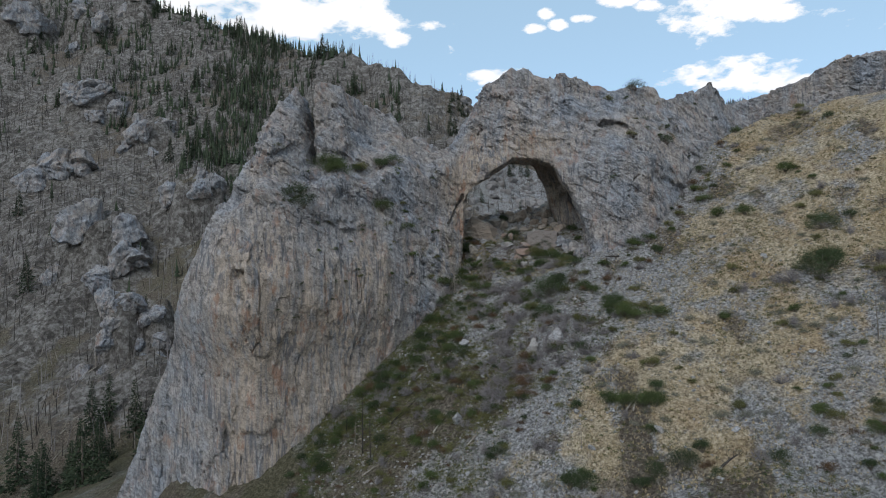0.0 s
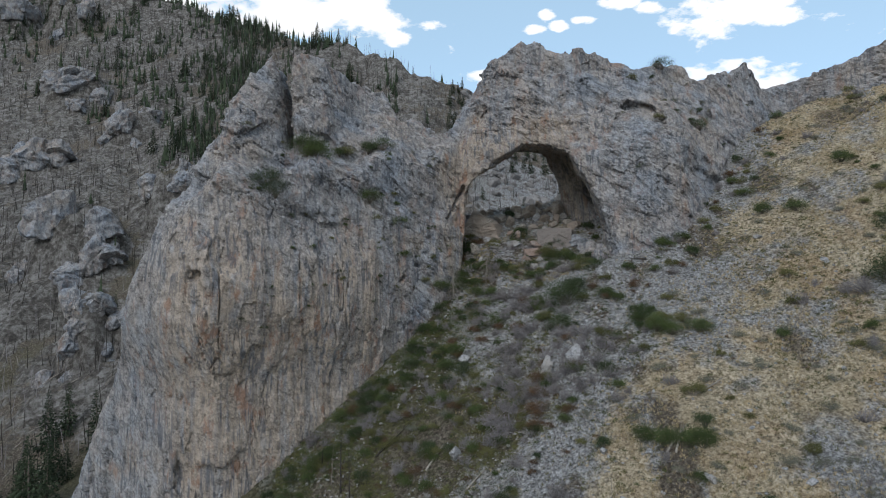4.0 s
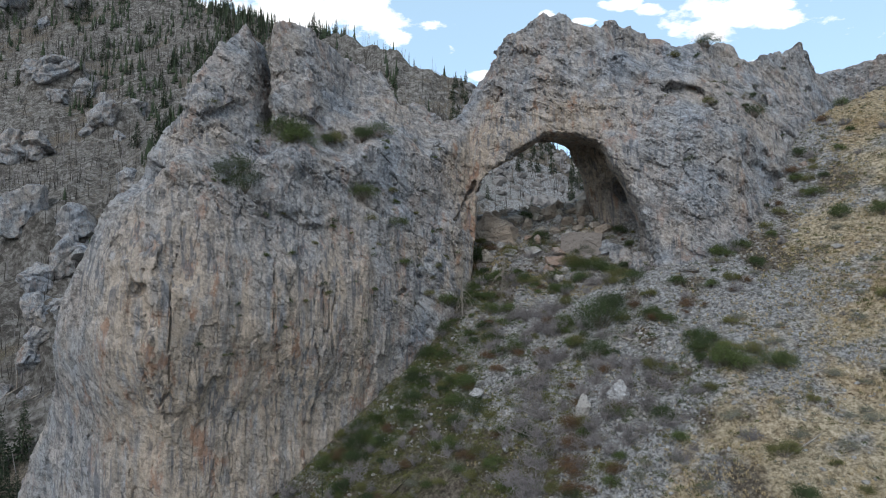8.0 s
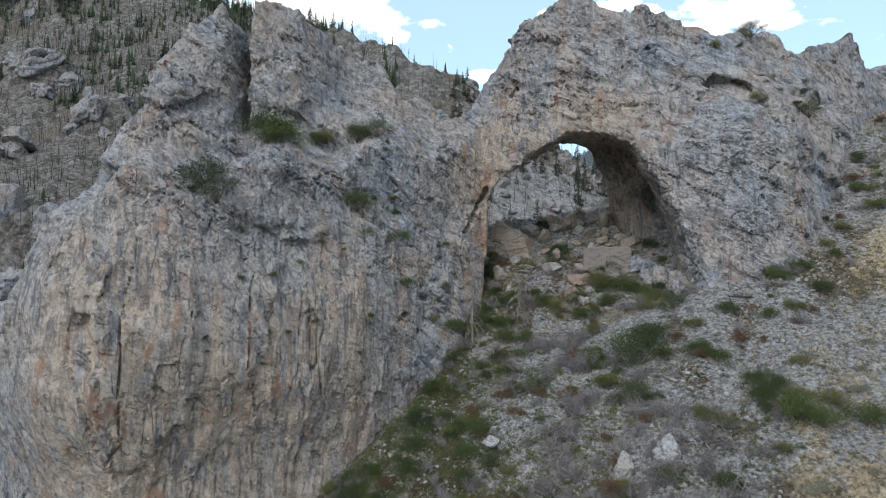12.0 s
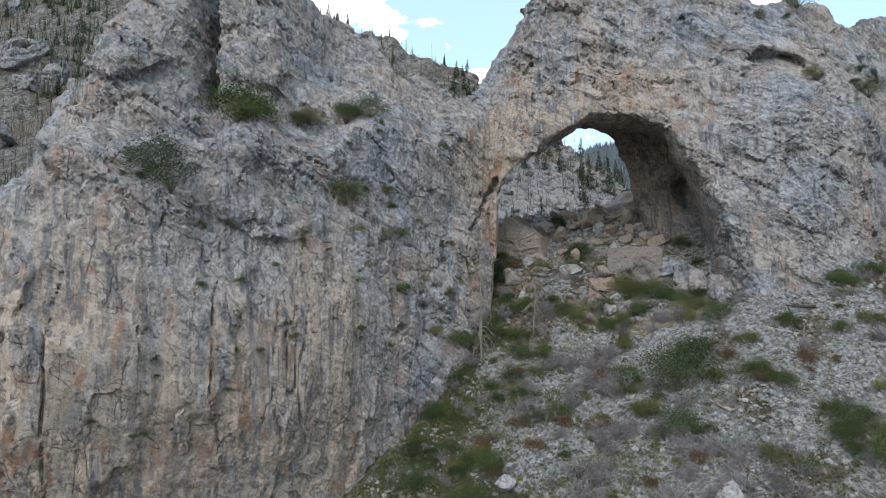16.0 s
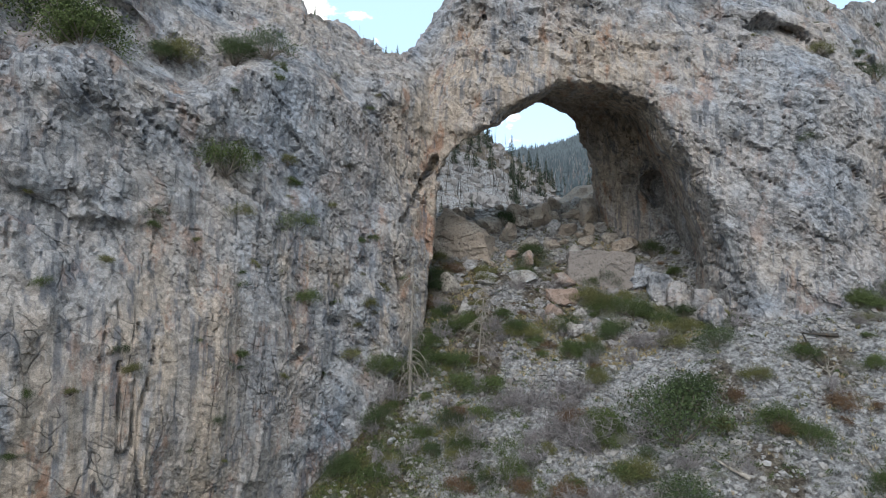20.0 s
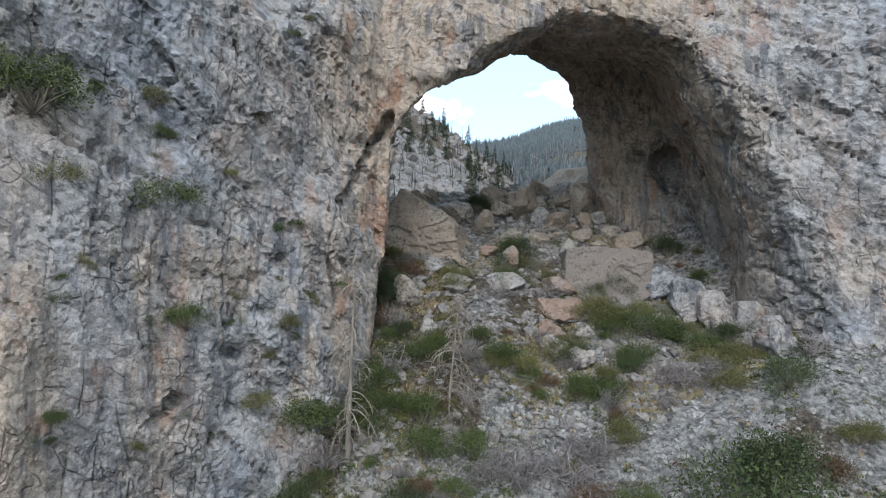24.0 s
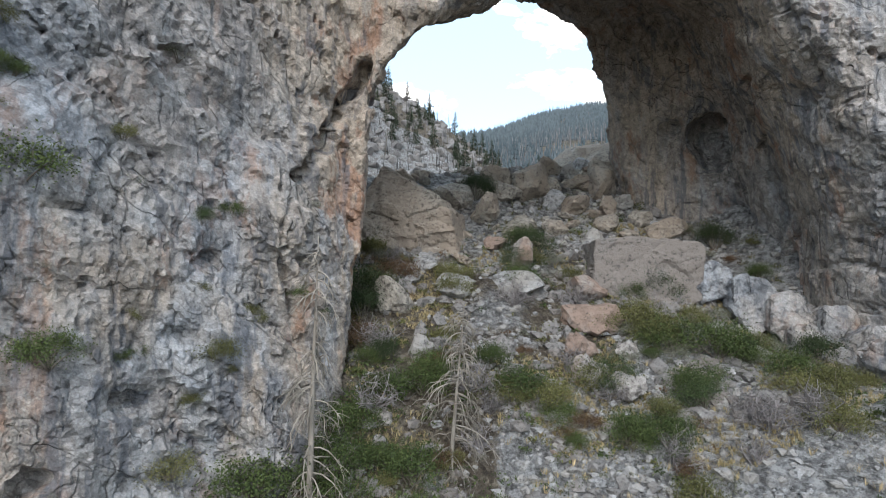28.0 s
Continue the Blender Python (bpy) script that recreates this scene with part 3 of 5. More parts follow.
# ---- the rock with its arch ----
def rock_field(x, y, z):
    """Below zero inside the rock; x, y, z broadcast."""
    top = line(SKYLINE, x) + 1.1 * fbm(x / 2.4, y / 5, 0.0 * x, 2, 107, 0.6, True) * smooth(-46, -30, x) - 0.3
    front = line(FRONT, x)
    left = 1 - smooth(-6, 8, x)
    # left buttress: undercut foot, sheer face, sloping shelf, then a leaning top
    shelf = 19.5 + 0.28 * (x + 26) + 1.5 * np.sin(x * 0.55)
    lean_l = 3.5 * smooth(0, -14, z) + 2.5 * smooth(2, 16, z) + 6.5 * smooth(shelf - 2.5, shelf + 3, z) + 6.5 * smooth(shelf + 2, 46, z)
    top_lean = line([(4, 9), (9, 6.5), (26, 6.5), (33, 12), (45, 12), (51, 8.5), (62, 5), (72, 9)], x)
    lean_r = (2.5 * smooth(4, 22, z) + top_lean * smooth(22, 46, z)) * (1 - 0.6 * smooth(70, 84, x))
    lean_l = lean_l * (1 - 0.5 * smooth(-18, -4, x)) + 6.5 * smooth(24, 36, z) * smooth(-20, -13, x)
    face = front + left * lean_l + (1 - left) * lean_r
    deep = front + 20 + 14 * smooth(46, 0, z)
    thin = smooth(1, 5, x) * (1 - smooth(22, 30, x))
    back = deep + thin * (138.5 - deep) + 0.0 * z
    back = np.minimum(back, 141 + 30 * smooth(30, 40, x))
    d = np.maximum(face - y, np.maximum(y - back, (z - top) * 0.7))
    # upright cleft in the buttress
    d = d + 8.0 * np.exp(-((x + 25.9 + 0.12 * (z - 38)) / 0.7) ** 2) * smooth(23, 27, z) * (1 - smooth(118, 127, y))
    # the opening, its roof flaring to the back and a hollow in its right wall
    hollow = 2.6 * smooth(123, 132, y) * (1 - smooth(134, 139.5, y)) - 2.6 * smooth(134, 139.5, y)
    roof = line(ARCH, x - hollow * smooth(14, 24, x)) + 4.0 * smooth(127, 139, y)
    sides = np.minimum(x - 4.0 - 0.12 * (z - 12), 29.6 + hollow - x)
    hole = np.minimum((roof - z) * 0.6, sides)
    hole = np.minimum(hole, z + 6)
    d = np.maximum(d, hole)
    # small caves in the right wall
    for cx, cy, cz, long, wide, tall in ((30.1, 135.9, 20.6, 2.2, 1.35, 1.1), (30.5, 135.7, 19.2, 1.6, 0.75, 1.3), (27.6, 137.1, 21.2, 1.2, 0.8, 0.5), (30.6, 133.6, 15.4, 1.0, 0.7, 1.8)):
        u, w = 0.75 * (x - cx) + 0.66 * (y - cy), 0.66 * (x - cx) - 0.75 * (y - cy)
        d = np.maximum(d, (1 - np.sqrt((u / long) ** 2 + (w / wide) ** 2 + ((z - cz) / tall) ** 2)) * wide)
    for cx, cy, cz, r in ((-2.8, 122.6, 9.4, 0.6), (-2.0, 123.2, 10.5, 0.55), (-3.8, 121.2, 5.5, 0.85), (-33.2, 101.0, 3.8, 1.2), (-25.5, 100.6, -11.5, 1.6), (-6.1, 119.6, 3.4, 0.5)):
        d = np.maximum(d, r - np.sqrt(((x - cx) / 1.3) ** 2 + ((y - cy) / 1.6) ** 2 + ((z - cz) / 0.7) ** 2))
    return d


def shelves(bed, along, py, thick, seed):
    """Beds of uneven thickness whose tops stand out as ledges, -0.5 to 0.5."""
    block = np.floor(along / (thick * 3.2) + 0.6 * vnoise(bed / (thick * 3), py / (thick * 4), 0 * bed, seed + 1))
    u = bed / thick + 0.8 * vnoise(along / (thick * 5), py / (thick * 5), bed / (thick * 5), seed) + 0.9 * hash3(block, block * 0, block * 0, seed + 2)
    k = np.floor(u)
    return (u - k - 0.5) * (0.3 + 0.7 * hash3(k, block, block * 0, seed + 3))


def build_rock():
    step = 0.5
    origin = (-70.0, 94.0, -46.0)
    shape = (348, 160, 212)
    x = (origin[0] + step * np.arange(shape[0]))[:, None, None].astype(np.float32)
    y = (origin[1] + step * np.arange(shape[1]))[None, :, None].astype(np.float32)
    z = (origin[2] + step * np.arange(shape[2]))[None, None, :].astype(np.float32)
    d = rock_field(x, y, z).astype(np.float32)
    band = np.argwhere(np.abs(d) < 2.3)
    px, py, pz = (origin[a] + step * band[:, a].astype(np.float32) for a in range(3))
    calm = 1.0 - 0.55 * smooth(0, 5, px) * (1 - smooth(26, 34, px)) * (1 - smooth(28, 36, pz))
    calm = calm - 0.3 * smooth(-18, -12, px) * (1 - smooth(0, 3, px)) * (1 - smooth(26, 34, pz))
    n = 1.2 * calm * fbm(px / 13, py / 13, pz / 17, 2, 101, 0.5) - 0.25
    # split along steep beds that fall to the right, and fluted where water runs
    bed = 0.8 * pz + 0.6 * px + 0.15 * py + 1.2 * fbm(px / 20, py / 20, pz / 20, 2, 105)
    along = 0.8 * px - 0.6 * pz
    wavy = pz + 7 * fbm(px / 8, py / 8, pz / 30, 2, 136)
    low = (1 - smooth(8, 17, wavy)) * (1 - smooth(-9, -2, px + 0.4 * (wavy - pz)))
    edge, val = cells(along / 9, py / 6, bed / 4.5, 131)
    n += 1.3 * calm * val * (1 - 0.6 * low) + 0.4 * smooth(0.08, 0.0, edge) * (1 - low)
    edge, val = cells(along / 3.6, py / 3, bed / 2.0, 132)
    n += 0.6 * calm * val * (1 - low)
    edge, val = cells(px / 4.6, py / 4.0, pz / 16, 133)
    n += low * 0.7 * val
    n += 0.32 * fbm(px / 2.6, py / 2.6, pz / 18, 2, 121, 0.6, True) * (1 - smooth(10, 20, pz)) * (1 - smooth(-9, -3, px))
    n = n * (0.35 + 0.65 * smooth(0.5, 7, line(SKYLINE, px) - pz))
    d[tuple(band.T)] += np.clip(n, -1.6 + 0.9 * low, 1.0 - 0.5 * low)
    for ax in range(3):
        s = [slice(None)] * 3
        for end in (0, -1):
            s[ax] = end
            d[tuple(s)] = np.maximum(d[tuple(s)], 0.2)
    verts, quads = surface_net(d, origin, step)
    mid = verts[quads].mean(1)
    quads = quads[mid[:, 2] > land(mid[:, 0], mid[:, 1]) - 3.5]
    verts, quads = split_quads(verts, quads)
    verts = relax(verts, quads, 2)
    px, py, pz = verts.T
    bed = 0.8 * pz + 0.6 * px + 0.15 * py + 1.2 * fbm(px / 20, py / 20, pz / 20, 2, 105)
    along = 0.8 * px - 0.6 * pz
    wavy = pz + 7 * fbm(px / 8, py / 8, pz / 30, 2, 136)
    low = (1 - smooth(8, 17, wavy)) * (1 - smooth(-9, -2, px + 0.4 * (wavy - pz)))
    rough = 1 - 0.75 * smooth(1, 5, px) * (1 - smooth(28, 32, px)) * (1 - smooth(25, 31, pz)) * smooth(119, 125, py)
    near = smooth(-18, -11, px) * (1 - smooth(34, 42, px)) * (1 - smooth(26, 34, pz))
    wob = 0.5 * fbm(px / 1.5, py / 1.5, pz / 1.5, 2, 174)
    split = smooth(-0.15, 0.25, fbm(px / 5, py / 5, pz / 5, 3, 173))
    # shelves along the beds, broken off block by block
    h = rough * (1 - 0.8 * low) * (0.50 * shelves(bed + 0.3 * wob, along, py, 2.7, 141) * (0.35 + 0.65 * split) + 0.26 * shelves(bed + 0.3 * wob, along, py, 0.95, 143) * (0.2 + 0.8 * split))
    edge, val = cells(along / 2.6, py / 1.8, bed / 1.1, 161)
    h += rough * (1 - 0.8 * low) * (0.20 + 0.10 * split) * val
    edge, val = cells(along / 1.3, py / 0.8, bed / 0.42, 171)
    h += 0.10 * rough * (0.3 + 0.7 * split) * (1 - 0.6 * low) * val
    # the lower wall: broad upright scallops, few of them sharp
    edge, val = cells(px / 2.2, py / 2.2, pz / 8.0, 162)
    h += low * (0.22 * val + 0.10 * fbm(px / 1.0, py / 1.0, pz / 5, 2, 145, 0.6, True))
    # long wandering cracks
    for u, v, seed, wide, deep, where in ((along / 7, bed / 2.6, 176, 0.022, 0.55, 1 - low), (px / 3.2, pz / 22, 177, 0.014, 0.5, 0.25 + 0.75 * low), (along / 3.2, bed / 1.6, 178, 0.03, 0.28, (1 - low) * split), (px / 1.7, pz / 10, 179, 0.02, 0.25, 0.4 + 0.6 * split)):
        line_off = np.abs(vnoise(u, py / 9, v, seed) + 0.18 * vnoise(u * 4, py / 3, v * 4, seed + 5))
        some = smooth(0.0, 0.25, vnoise(u * 0.7, py / 9, v * 0.7, seed + 9) + 0.1)
        h -= deep * rough * where * some * smooth(wide * 2, 0.0, line_off)
    verts = verts + normals_of(verts, quads) * h[:, None]
    # the part that is passed nearest gets finer splits
    mid = verts[quads].mean(1)
    close = (mid[:, 0] > -16) & (mid[:, 0] < 40) & (mid[:, 2] < 34) & (mid[:, 1] < 142)
    fine_v, fine_q = split_quads(verts, quads[close])
    px, py, pz = fine_v.T
    fade = np.clip(np.minimum(np.minimum((px + 16) / 2, (40 - px) / 2), np.minimum((34 - pz) / 2, (142 - py) / 2)), 0, 1)
    bed = 0.8 * pz + 0.6 * px + 0.15 * py
    flaky = smooth(-0.2, 0.25, fbm(px / 2.5, py / 2.5, pz / 2.5, 2, 184))
    edge, val = cells((0.8 * px - 0.6 * pz) / 0.7, py / 0.5, bed / 0.24, 181)
    h = (0.03 + 0.06 * flaky) * val
    edge, val = cells(px / 0.34, py / 0.34, pz / 0.26, 183)
    h += (0.01 + 0.022 * flaky) * val
    off = np.abs(vnoise(px / 1.6, py / 3, pz / 2.4, 185) + 0.2 * vnoise(px / 0.4, py / 0.8, pz / 0.5, 186))
    h -= 0.16 * smooth(0.05, 0.0, off) * smooth(0.0, 0.3, vnoise(px / 2.2, py / 3, pz / 2.2, 187))
    # the slanting crack in the left jamb and the split in the right wall
    for wide, deep, way in ((0.27, 1.6, ((4.5, 128.4, 20.3), (4.2, 128.4, 19.4), (3.35, 127.8, 17.5), (2.55, 126.9, 15.9), (1.7, 125.7, 14.2))), (0.12, 0.5, ((1.3, 124.9, 13.0), (0.9, 124.6, 10.6), (1.5, 124.8, 8.2))),
                            (0.30, 1.0, ((27.2, 128.9, 21.6), (28.0, 129.2, 20.2))), (0.22, 1.0, ((29.1, 129.7, 18.6), (29.5, 129.2, 16.4), (30.1, 128.8, 14.0), (30.7, 129.0, 11.2)))):
        for a, b in zip(way, way[1:]):
            a, b = np.array(a), np.array(b)
            t = np.clip(((fine_v - a) @ (b - a)) / ((b - a) @ (b - a)), 0, 1)
            way_in = np.array([0.15, 0.985, 0.0]) if a[0] < 20 else np.array([0.66, 0.75, 0.0])
            gap = fine_v - a - t[:, None] * (b - a)
            gap = gap - 0.88 * (gap @ way_in)[:, None] * way_in
            off = np.linalg.norm(gap, axis=1) + 0.12 * vnoise(px * 1.3, py, pz * 1.1, 44)
            h = np.minimum(h, 0.1 - deep * np.exp(-np.maximum(off, 0) ** 2 / wide ** 2))
    fine_v = fine_v + normals_of(fine_v, fine_q) * (h * fade)[:, None]
    return (verts, quads[~close]), (fine_v, fine_q)


def warm_of(v):
    x, y, z = v.T
    wavy = z + 8 * fbm(x / 6, y / 6, z / 30, 3, 136)
    low = (1 - smooth(4, 20, wavy)) * (1 - smooth(-13, -4, x + 0.5 * (wavy - z))) * smooth(-46, -34, x)
    inner = smooth(2, 5, x) * (1 - smooth(27, 34, x)) * smooth(118, 125, y) * (1 - smooth(28, 36, z + 3 * vnoise(x / 5, y / 5, z / 5, 9)))
    edge = x + 2.2 * fbm(x / 3, y / 3, z / 6, 3, 139)
    rim = smooth(-3.0, 1.0, edge) * (1 - smooth(6, 12, x)) * (1 - smooth(24, 32, z)) * smooth(-0.45, 0.1, fbm(x / 2.5, y / 2.5, z / 7, 3, 140) + 0.1)
    rim = rim + 0.9 * np.exp(-((x + 4.2) / 3.0) ** 2 - ((z - 9) / 3.2) ** 2) * smooth(-0.2, 0.25, fbm(x / 1.6, y / 1.6, z / 2.5, 3, 142))
    crest = smooth(1, 6, x) * (1 - smooth(18, 34, x + 6 * fbm(x / 6, y / 6, z / 6, 2, 143))) * smooth(26, 32, z) * 0.4 * smooth(-0.35, 0.2, fbm(x / 4, y / 4, z / 9, 3, 144))
    upper = 0.25 * (1 - smooth(-14, -4, x)) * smooth(12, 22, z) * smooth(-0.1, 0.3, fbm(x / 5, y / 5, z / 5, 3, 145))
    return np.clip(low + inner + 0.8 * rim + crest + upper, 0, 1) * 0.95


def place_rock():
    arch = empty("natural_arch", (10, 125, 0))
    tagged(arch, "grey and tan limestone cliff pierced by a natural arch", "rock arch")
    rest, close = build_rock()
    for name, (verts, quads), lo, hi, label in (("buttress", rest, -99, 2.0, "tall streaked limestone buttress with bushes on its ledges"),
                                                ("rock_crest", rest, 2.0, 31.0, "ragged limestone crest above the arch"),
                                                ("rock_fin", rest, 31.0, 199, "jagged grey limestone fin"),
                                                ("jamb", close, -99, 2.0, "grey and rust limestone wall beside the arch"),
                                                ("arch_span", close, 2.0, 22.0, "tan limestone span over the opening"),
                                                ("pillar", close, 22.0, 199, "hollowed tan and grey limestone pillar")):
        cx = verts[quads].mean(1)[:, 0]
        if verts is rest[0]:
            # what lies behind the opening, below the crest, belongs to its neighbours
            mz = verts[quads].mean(1)[:, 2]
            cx = np.where((cx >= 2) & (cx < 31) & (mz <= 33.6), np.where(cx < 16, 1.0, 32.0), cx)
        q = quads[(cx >= lo) & (cx < hi)]
        used, inv = np.unique(q, return_inverse=True)
        v = verts[used]
        me = raw_mesh(name, v - np.array([10, 125, 0]), inv.reshape(q.shape))
        me.polygons.foreach_set("use_smooth", np.zeros(len(me.polygons), dtype=bool))
        add_value(me, "warm", warm_of(v))
        place(name, me, ROCK, arch, label)


place_rock()


# ---- materials of loose things ----
def plain_material(name, dark, light, scale=4.0, rough=0.9, island=True, stretch=(1, 1, 1)):
    m, nt, bsdf = nodes_of(name)
    n = Net(nt)
    co = n.scaled(n.node("TexCoord").outputs["Object"], stretch)
    f = n.noise(co, scale, 5, 0.65)
    if island:
        g = n.node("NewGeometry").outputs["Random Per Island"]
        f = n.math("ADD", n.math("MULTIPLY", f, 0.6), n.math("MULTIPLY", g, 0.4))
    r = n.node("ObjectInfo").outputs["Random"]
    f = n.math("ADD", f, n.math("MULTIPLY", n.math("SUBTRACT", r, 0.5), 0.25))
    col = n.ramp(f, (0.3, dark), (0.7, light))
    n.put(bsdf.inputs["Base Color"], col)
    bsdf.inputs["Roughness"].default_value = rough
    bsdf.inputs["Specular IOR Level"].default_value = 0.2
    n.put(bsdf.inputs["Normal"], n.bump(n.noise(co, scale * 5, 4, 0.6), 0.6, 0.03))
    return m


def boulder_material(name, grey, pale, stain):
    m, nt, bsdf = nodes_of(name)
    n = Net(nt)
    co = n.node("NewGeometry").outputs["Position"]
    a, b, c = n.noise(co, 0.8, 6, 0.65), n.noise(co, 5, 7, 0.75), n.noise(n.scaled(co, (1, 1, 0.5)), 0.5, 5, 0.6)
    r = n.node("ObjectInfo").outputs["Random"]
    b = n.math("ADD", b, n.math("ADD", n.math("MULTIPLY", n.facets(n.scaled(co, (1, 1, 1.8), (0, -30, 0)), 2.2), 0.12), n.math("MULTIPLY", n.facets(co, 7.0), 0.10)))
    lift = n.math("ADD", c, n.math("MULTIPLY", n.math("SUBTRACT", r, 0.5), 0.3))
    col = n.mix(n.ramp(b, (0.35, 0.0), (0.65, 1.0)), grey, pale)
    col = n.mix(n.ramp(lift, (0.45, 0.0), (0.62, 0.85)), col, stain)
    col = n.mix(n.ramp(b, (0.33, 0.75), (0.44, 0.0)), col, tuple(v * 0.35 for v in grey))
    n.put(bsdf.inputs["Base Color"], col)
    bsdf.inputs["Roughness"].default_value = 0.92
    bsdf.inputs["Specular IOR Level"].default_value = 0.2
    n.put(bsdf.inputs["Normal"], n.bump(b, 0.8, 0.12, n.bump(a, 0.7, 0.35)))
    return m


LEAF_DARK = plain_material("juniper_leaf", (0.022, 0.034, 0.016), (0.06, 0.085, 0.036), 3.0)
LEAF_GREEN = plain_material("green_leaf", (0.030, 0.046, 0.016), (0.09, 0.118, 0.042), 3.0)
LEAF_OLIVE = plain_material("olive_leaf", (0.06, 0.065, 0.025), (0.16, 0.155, 0.065), 3.0)
LEAF_RED = plain_material("reddish_leaf", (0.06, 0.04, 0.025), (0.14, 0.085, 0.05), 3.0)
LEAF_SAGE = plain_material("sage_leaf", (0.10, 0.105, 0.08), (0.20, 0.20, 0.155), 3.0)
# spruce needle made paler and bluer: distance haze put into the colour
NEEDLE_HAZED = plain_material("far_needle", (0.06, 0.08, 0.09), (0.12, 0.145, 0.16), 0.3)
STONE_PINK = boulder_material("pinkish_stone", (0.145, 0.139, 0.137), (0.255, 0.244, 0.24), (0.21, 0.185, 0.17))
NEEDLE = plain_material("spruce_needle", (0.016, 0.026, 0.016), (0.045, 0.062, 0.035), 2.0)
DEAD_WOOD = plain_material("weathered_wood", (0.14, 0.125, 0.108), (0.33, 0.30, 0.265), 3.0, 0.85, False, (1, 1, 0.2))
BURNT_WOOD = plain_material("burnt_wood", (0.012, 0.011, 0.011), (0.07, 0.062, 0.055), 3.0, 0.85, False, (1, 1, 0.2))
BROWN_WOOD = plain_material("grey_brown_bark", (0.085, 0.072, 0.06), (0.20, 0.175, 0.15), 3.0, 0.85, False, (1, 1, 0.2))
TWIG_GREY = plain_material("bare_twig", (0.13, 0.12, 0.12), (0.29, 0.27, 0.275), 3.0)
STRAW = plain_material("dry_grass", (0.29, 0.23, 0.135), (0.64, 0.52, 0.33), 0.4)
DULL_STRAW = plain_material("faded_grass", (0.22, 0.18, 0.095), (0.47, 0.385, 0.225), 0.4)
TUFT = plain_material("green_grass", (0.085, 0.085, 0.032), (0.20, 0.185, 0.08), 0.4)
STONE = boulder_material("scree_stone", (0.18, 0.182, 0.188), (0.39, 0.39, 0.40), (0.28, 0.265, 0.25))
STONE_TAN = boulder_material("tan_stone", (0.185, 0.168, 0.15), (0.37, 0.337, 0.298), (0.28, 0.232, 0.192))
STONE_RED = boulder_material("rusty_stone", (0.19, 0.175, 0.168), (0.37, 0.35, 0.335), (0.25, 0.175, 0.14))
RNG = np.random.default_rng(7)


# ---- small shapes ----
class Pile:
    """Collects triangles."""

    def __init__(self):
        self.v, self.f, self.n = [], [], 0

    def add(self, v, f):
        self.v.append(np.asarray(v, float))
        self.f.append(np.asarray(f, int) + self.n)
        self.n += len(v)

    def tube(self, pts, radii, sides=5):
        pts, radii = np.asarray(pts, float), np.asarray(radii, float)
        d = np.gradient(pts, axis=0)
        d /= np.maximum(np.linalg.norm(d, axis=1, keepdims=True), 1e-9)
        ref = np.where(np.abs(d[:, 2:3]) > 0.9, [[1.0, 0, 0]], [[0, 0, 1.0]])
        a = np.cross(d, ref)
        a /= np.linalg.norm(a, axis=1, keepdims=True)
        b = np.cross(d, a)
        ang = np.arange(sides) * 2 * np.pi / sides
        ring = pts[:, None] + radii[:, None, None] * (np.cos(ang)[None, :, None] * a[:, None] + np.sin(ang)[None, :, None] * b[:, None])
        f = []
        for i in range(len(pts) - 1):
            for k in range(sides):
                p, q = i * sides + k, i * sides + (k + 1) % sides
                f += [(p, q, q + sides), (p, q + sides, p + sides)]
        f += [(0, k + 1, k) for k in range(1, sides - 1)]
        e = (len(pts) - 1) * sides
        f += [(e, e + k, e + k + 1) for k in range(1, sides - 1)]
        self.add(ring.reshape(-1, 3), f)

    def leaves(self, at, size, rng, lift=None):
        """A small two-faced leaf at each place."""
        n = len(at)
        u = rng.normal(size=(n, 3))
        if lift is not None:
            u += lift
        u /= np.linalg.norm(u, axis=1, keepdims=True)
        w = np.cross(u, rng.normal(size=(n, 3)))
        w /= np.linalg.norm(w, axis=1, keepdims=True)
        s = size * rng.uniform(0.6, 1.4, (n, 1))
        v = np.stack([at, at + u * s + w * s * 0.45, at + u * s * 1.8, at + u * s - w * s * 0.45], 1).reshape(-1, 3)
        i = np.arange(n)[:, None] * 4
        self.add(v, np.concatenate([i + [[0, 1, 2]], i + [[0, 2, 3]]]))

    def mesh(self, name, flat=False):
        me = raw_mesh(name, np.concatenate(self.v), np.concatenate(self.f))
        if flat:
            me.polygons.foreach_set("use_smooth", np.zeros(len(me.polygons), dtype=bool))
        return me


def curved(start, way, length, rng, bend=0.25, droop=0.0, n=5):
    way = np.asarray(way, float) / np.linalg.norm(way)
    pts, p = [np.asarray(start, float)], np.asarray(start, float)
    for _ in range(n - 1):
        way = way + rng.normal(size=3) * bend * 0.5 + np.array([0, 0, -droop])
        way /= np.linalg.norm(way)
        p = p + way * length / (n - 1)
        pts.append(p)
    return np.array(pts)


def on_ground(x, y, sink=0.0):
    if 20 < y < 150 and y - 0.15 * x < 160:
        px, py = np.array([x]), np.array([y])
        return Vector((x, y, float((land(px, py) + 0.5 * fbm(px * 0.25, py * 0.25, 2.5, 4, 41))[0]) - sink))
    return Vector((x, y, float(rough_land(np.array([x]), np.array([y]))[0]) - sink))


def clear_of_rock(x, y, gap=0.8):
    z = land(x, y)
    return rock_field(x, y, z + 0.5) > gap


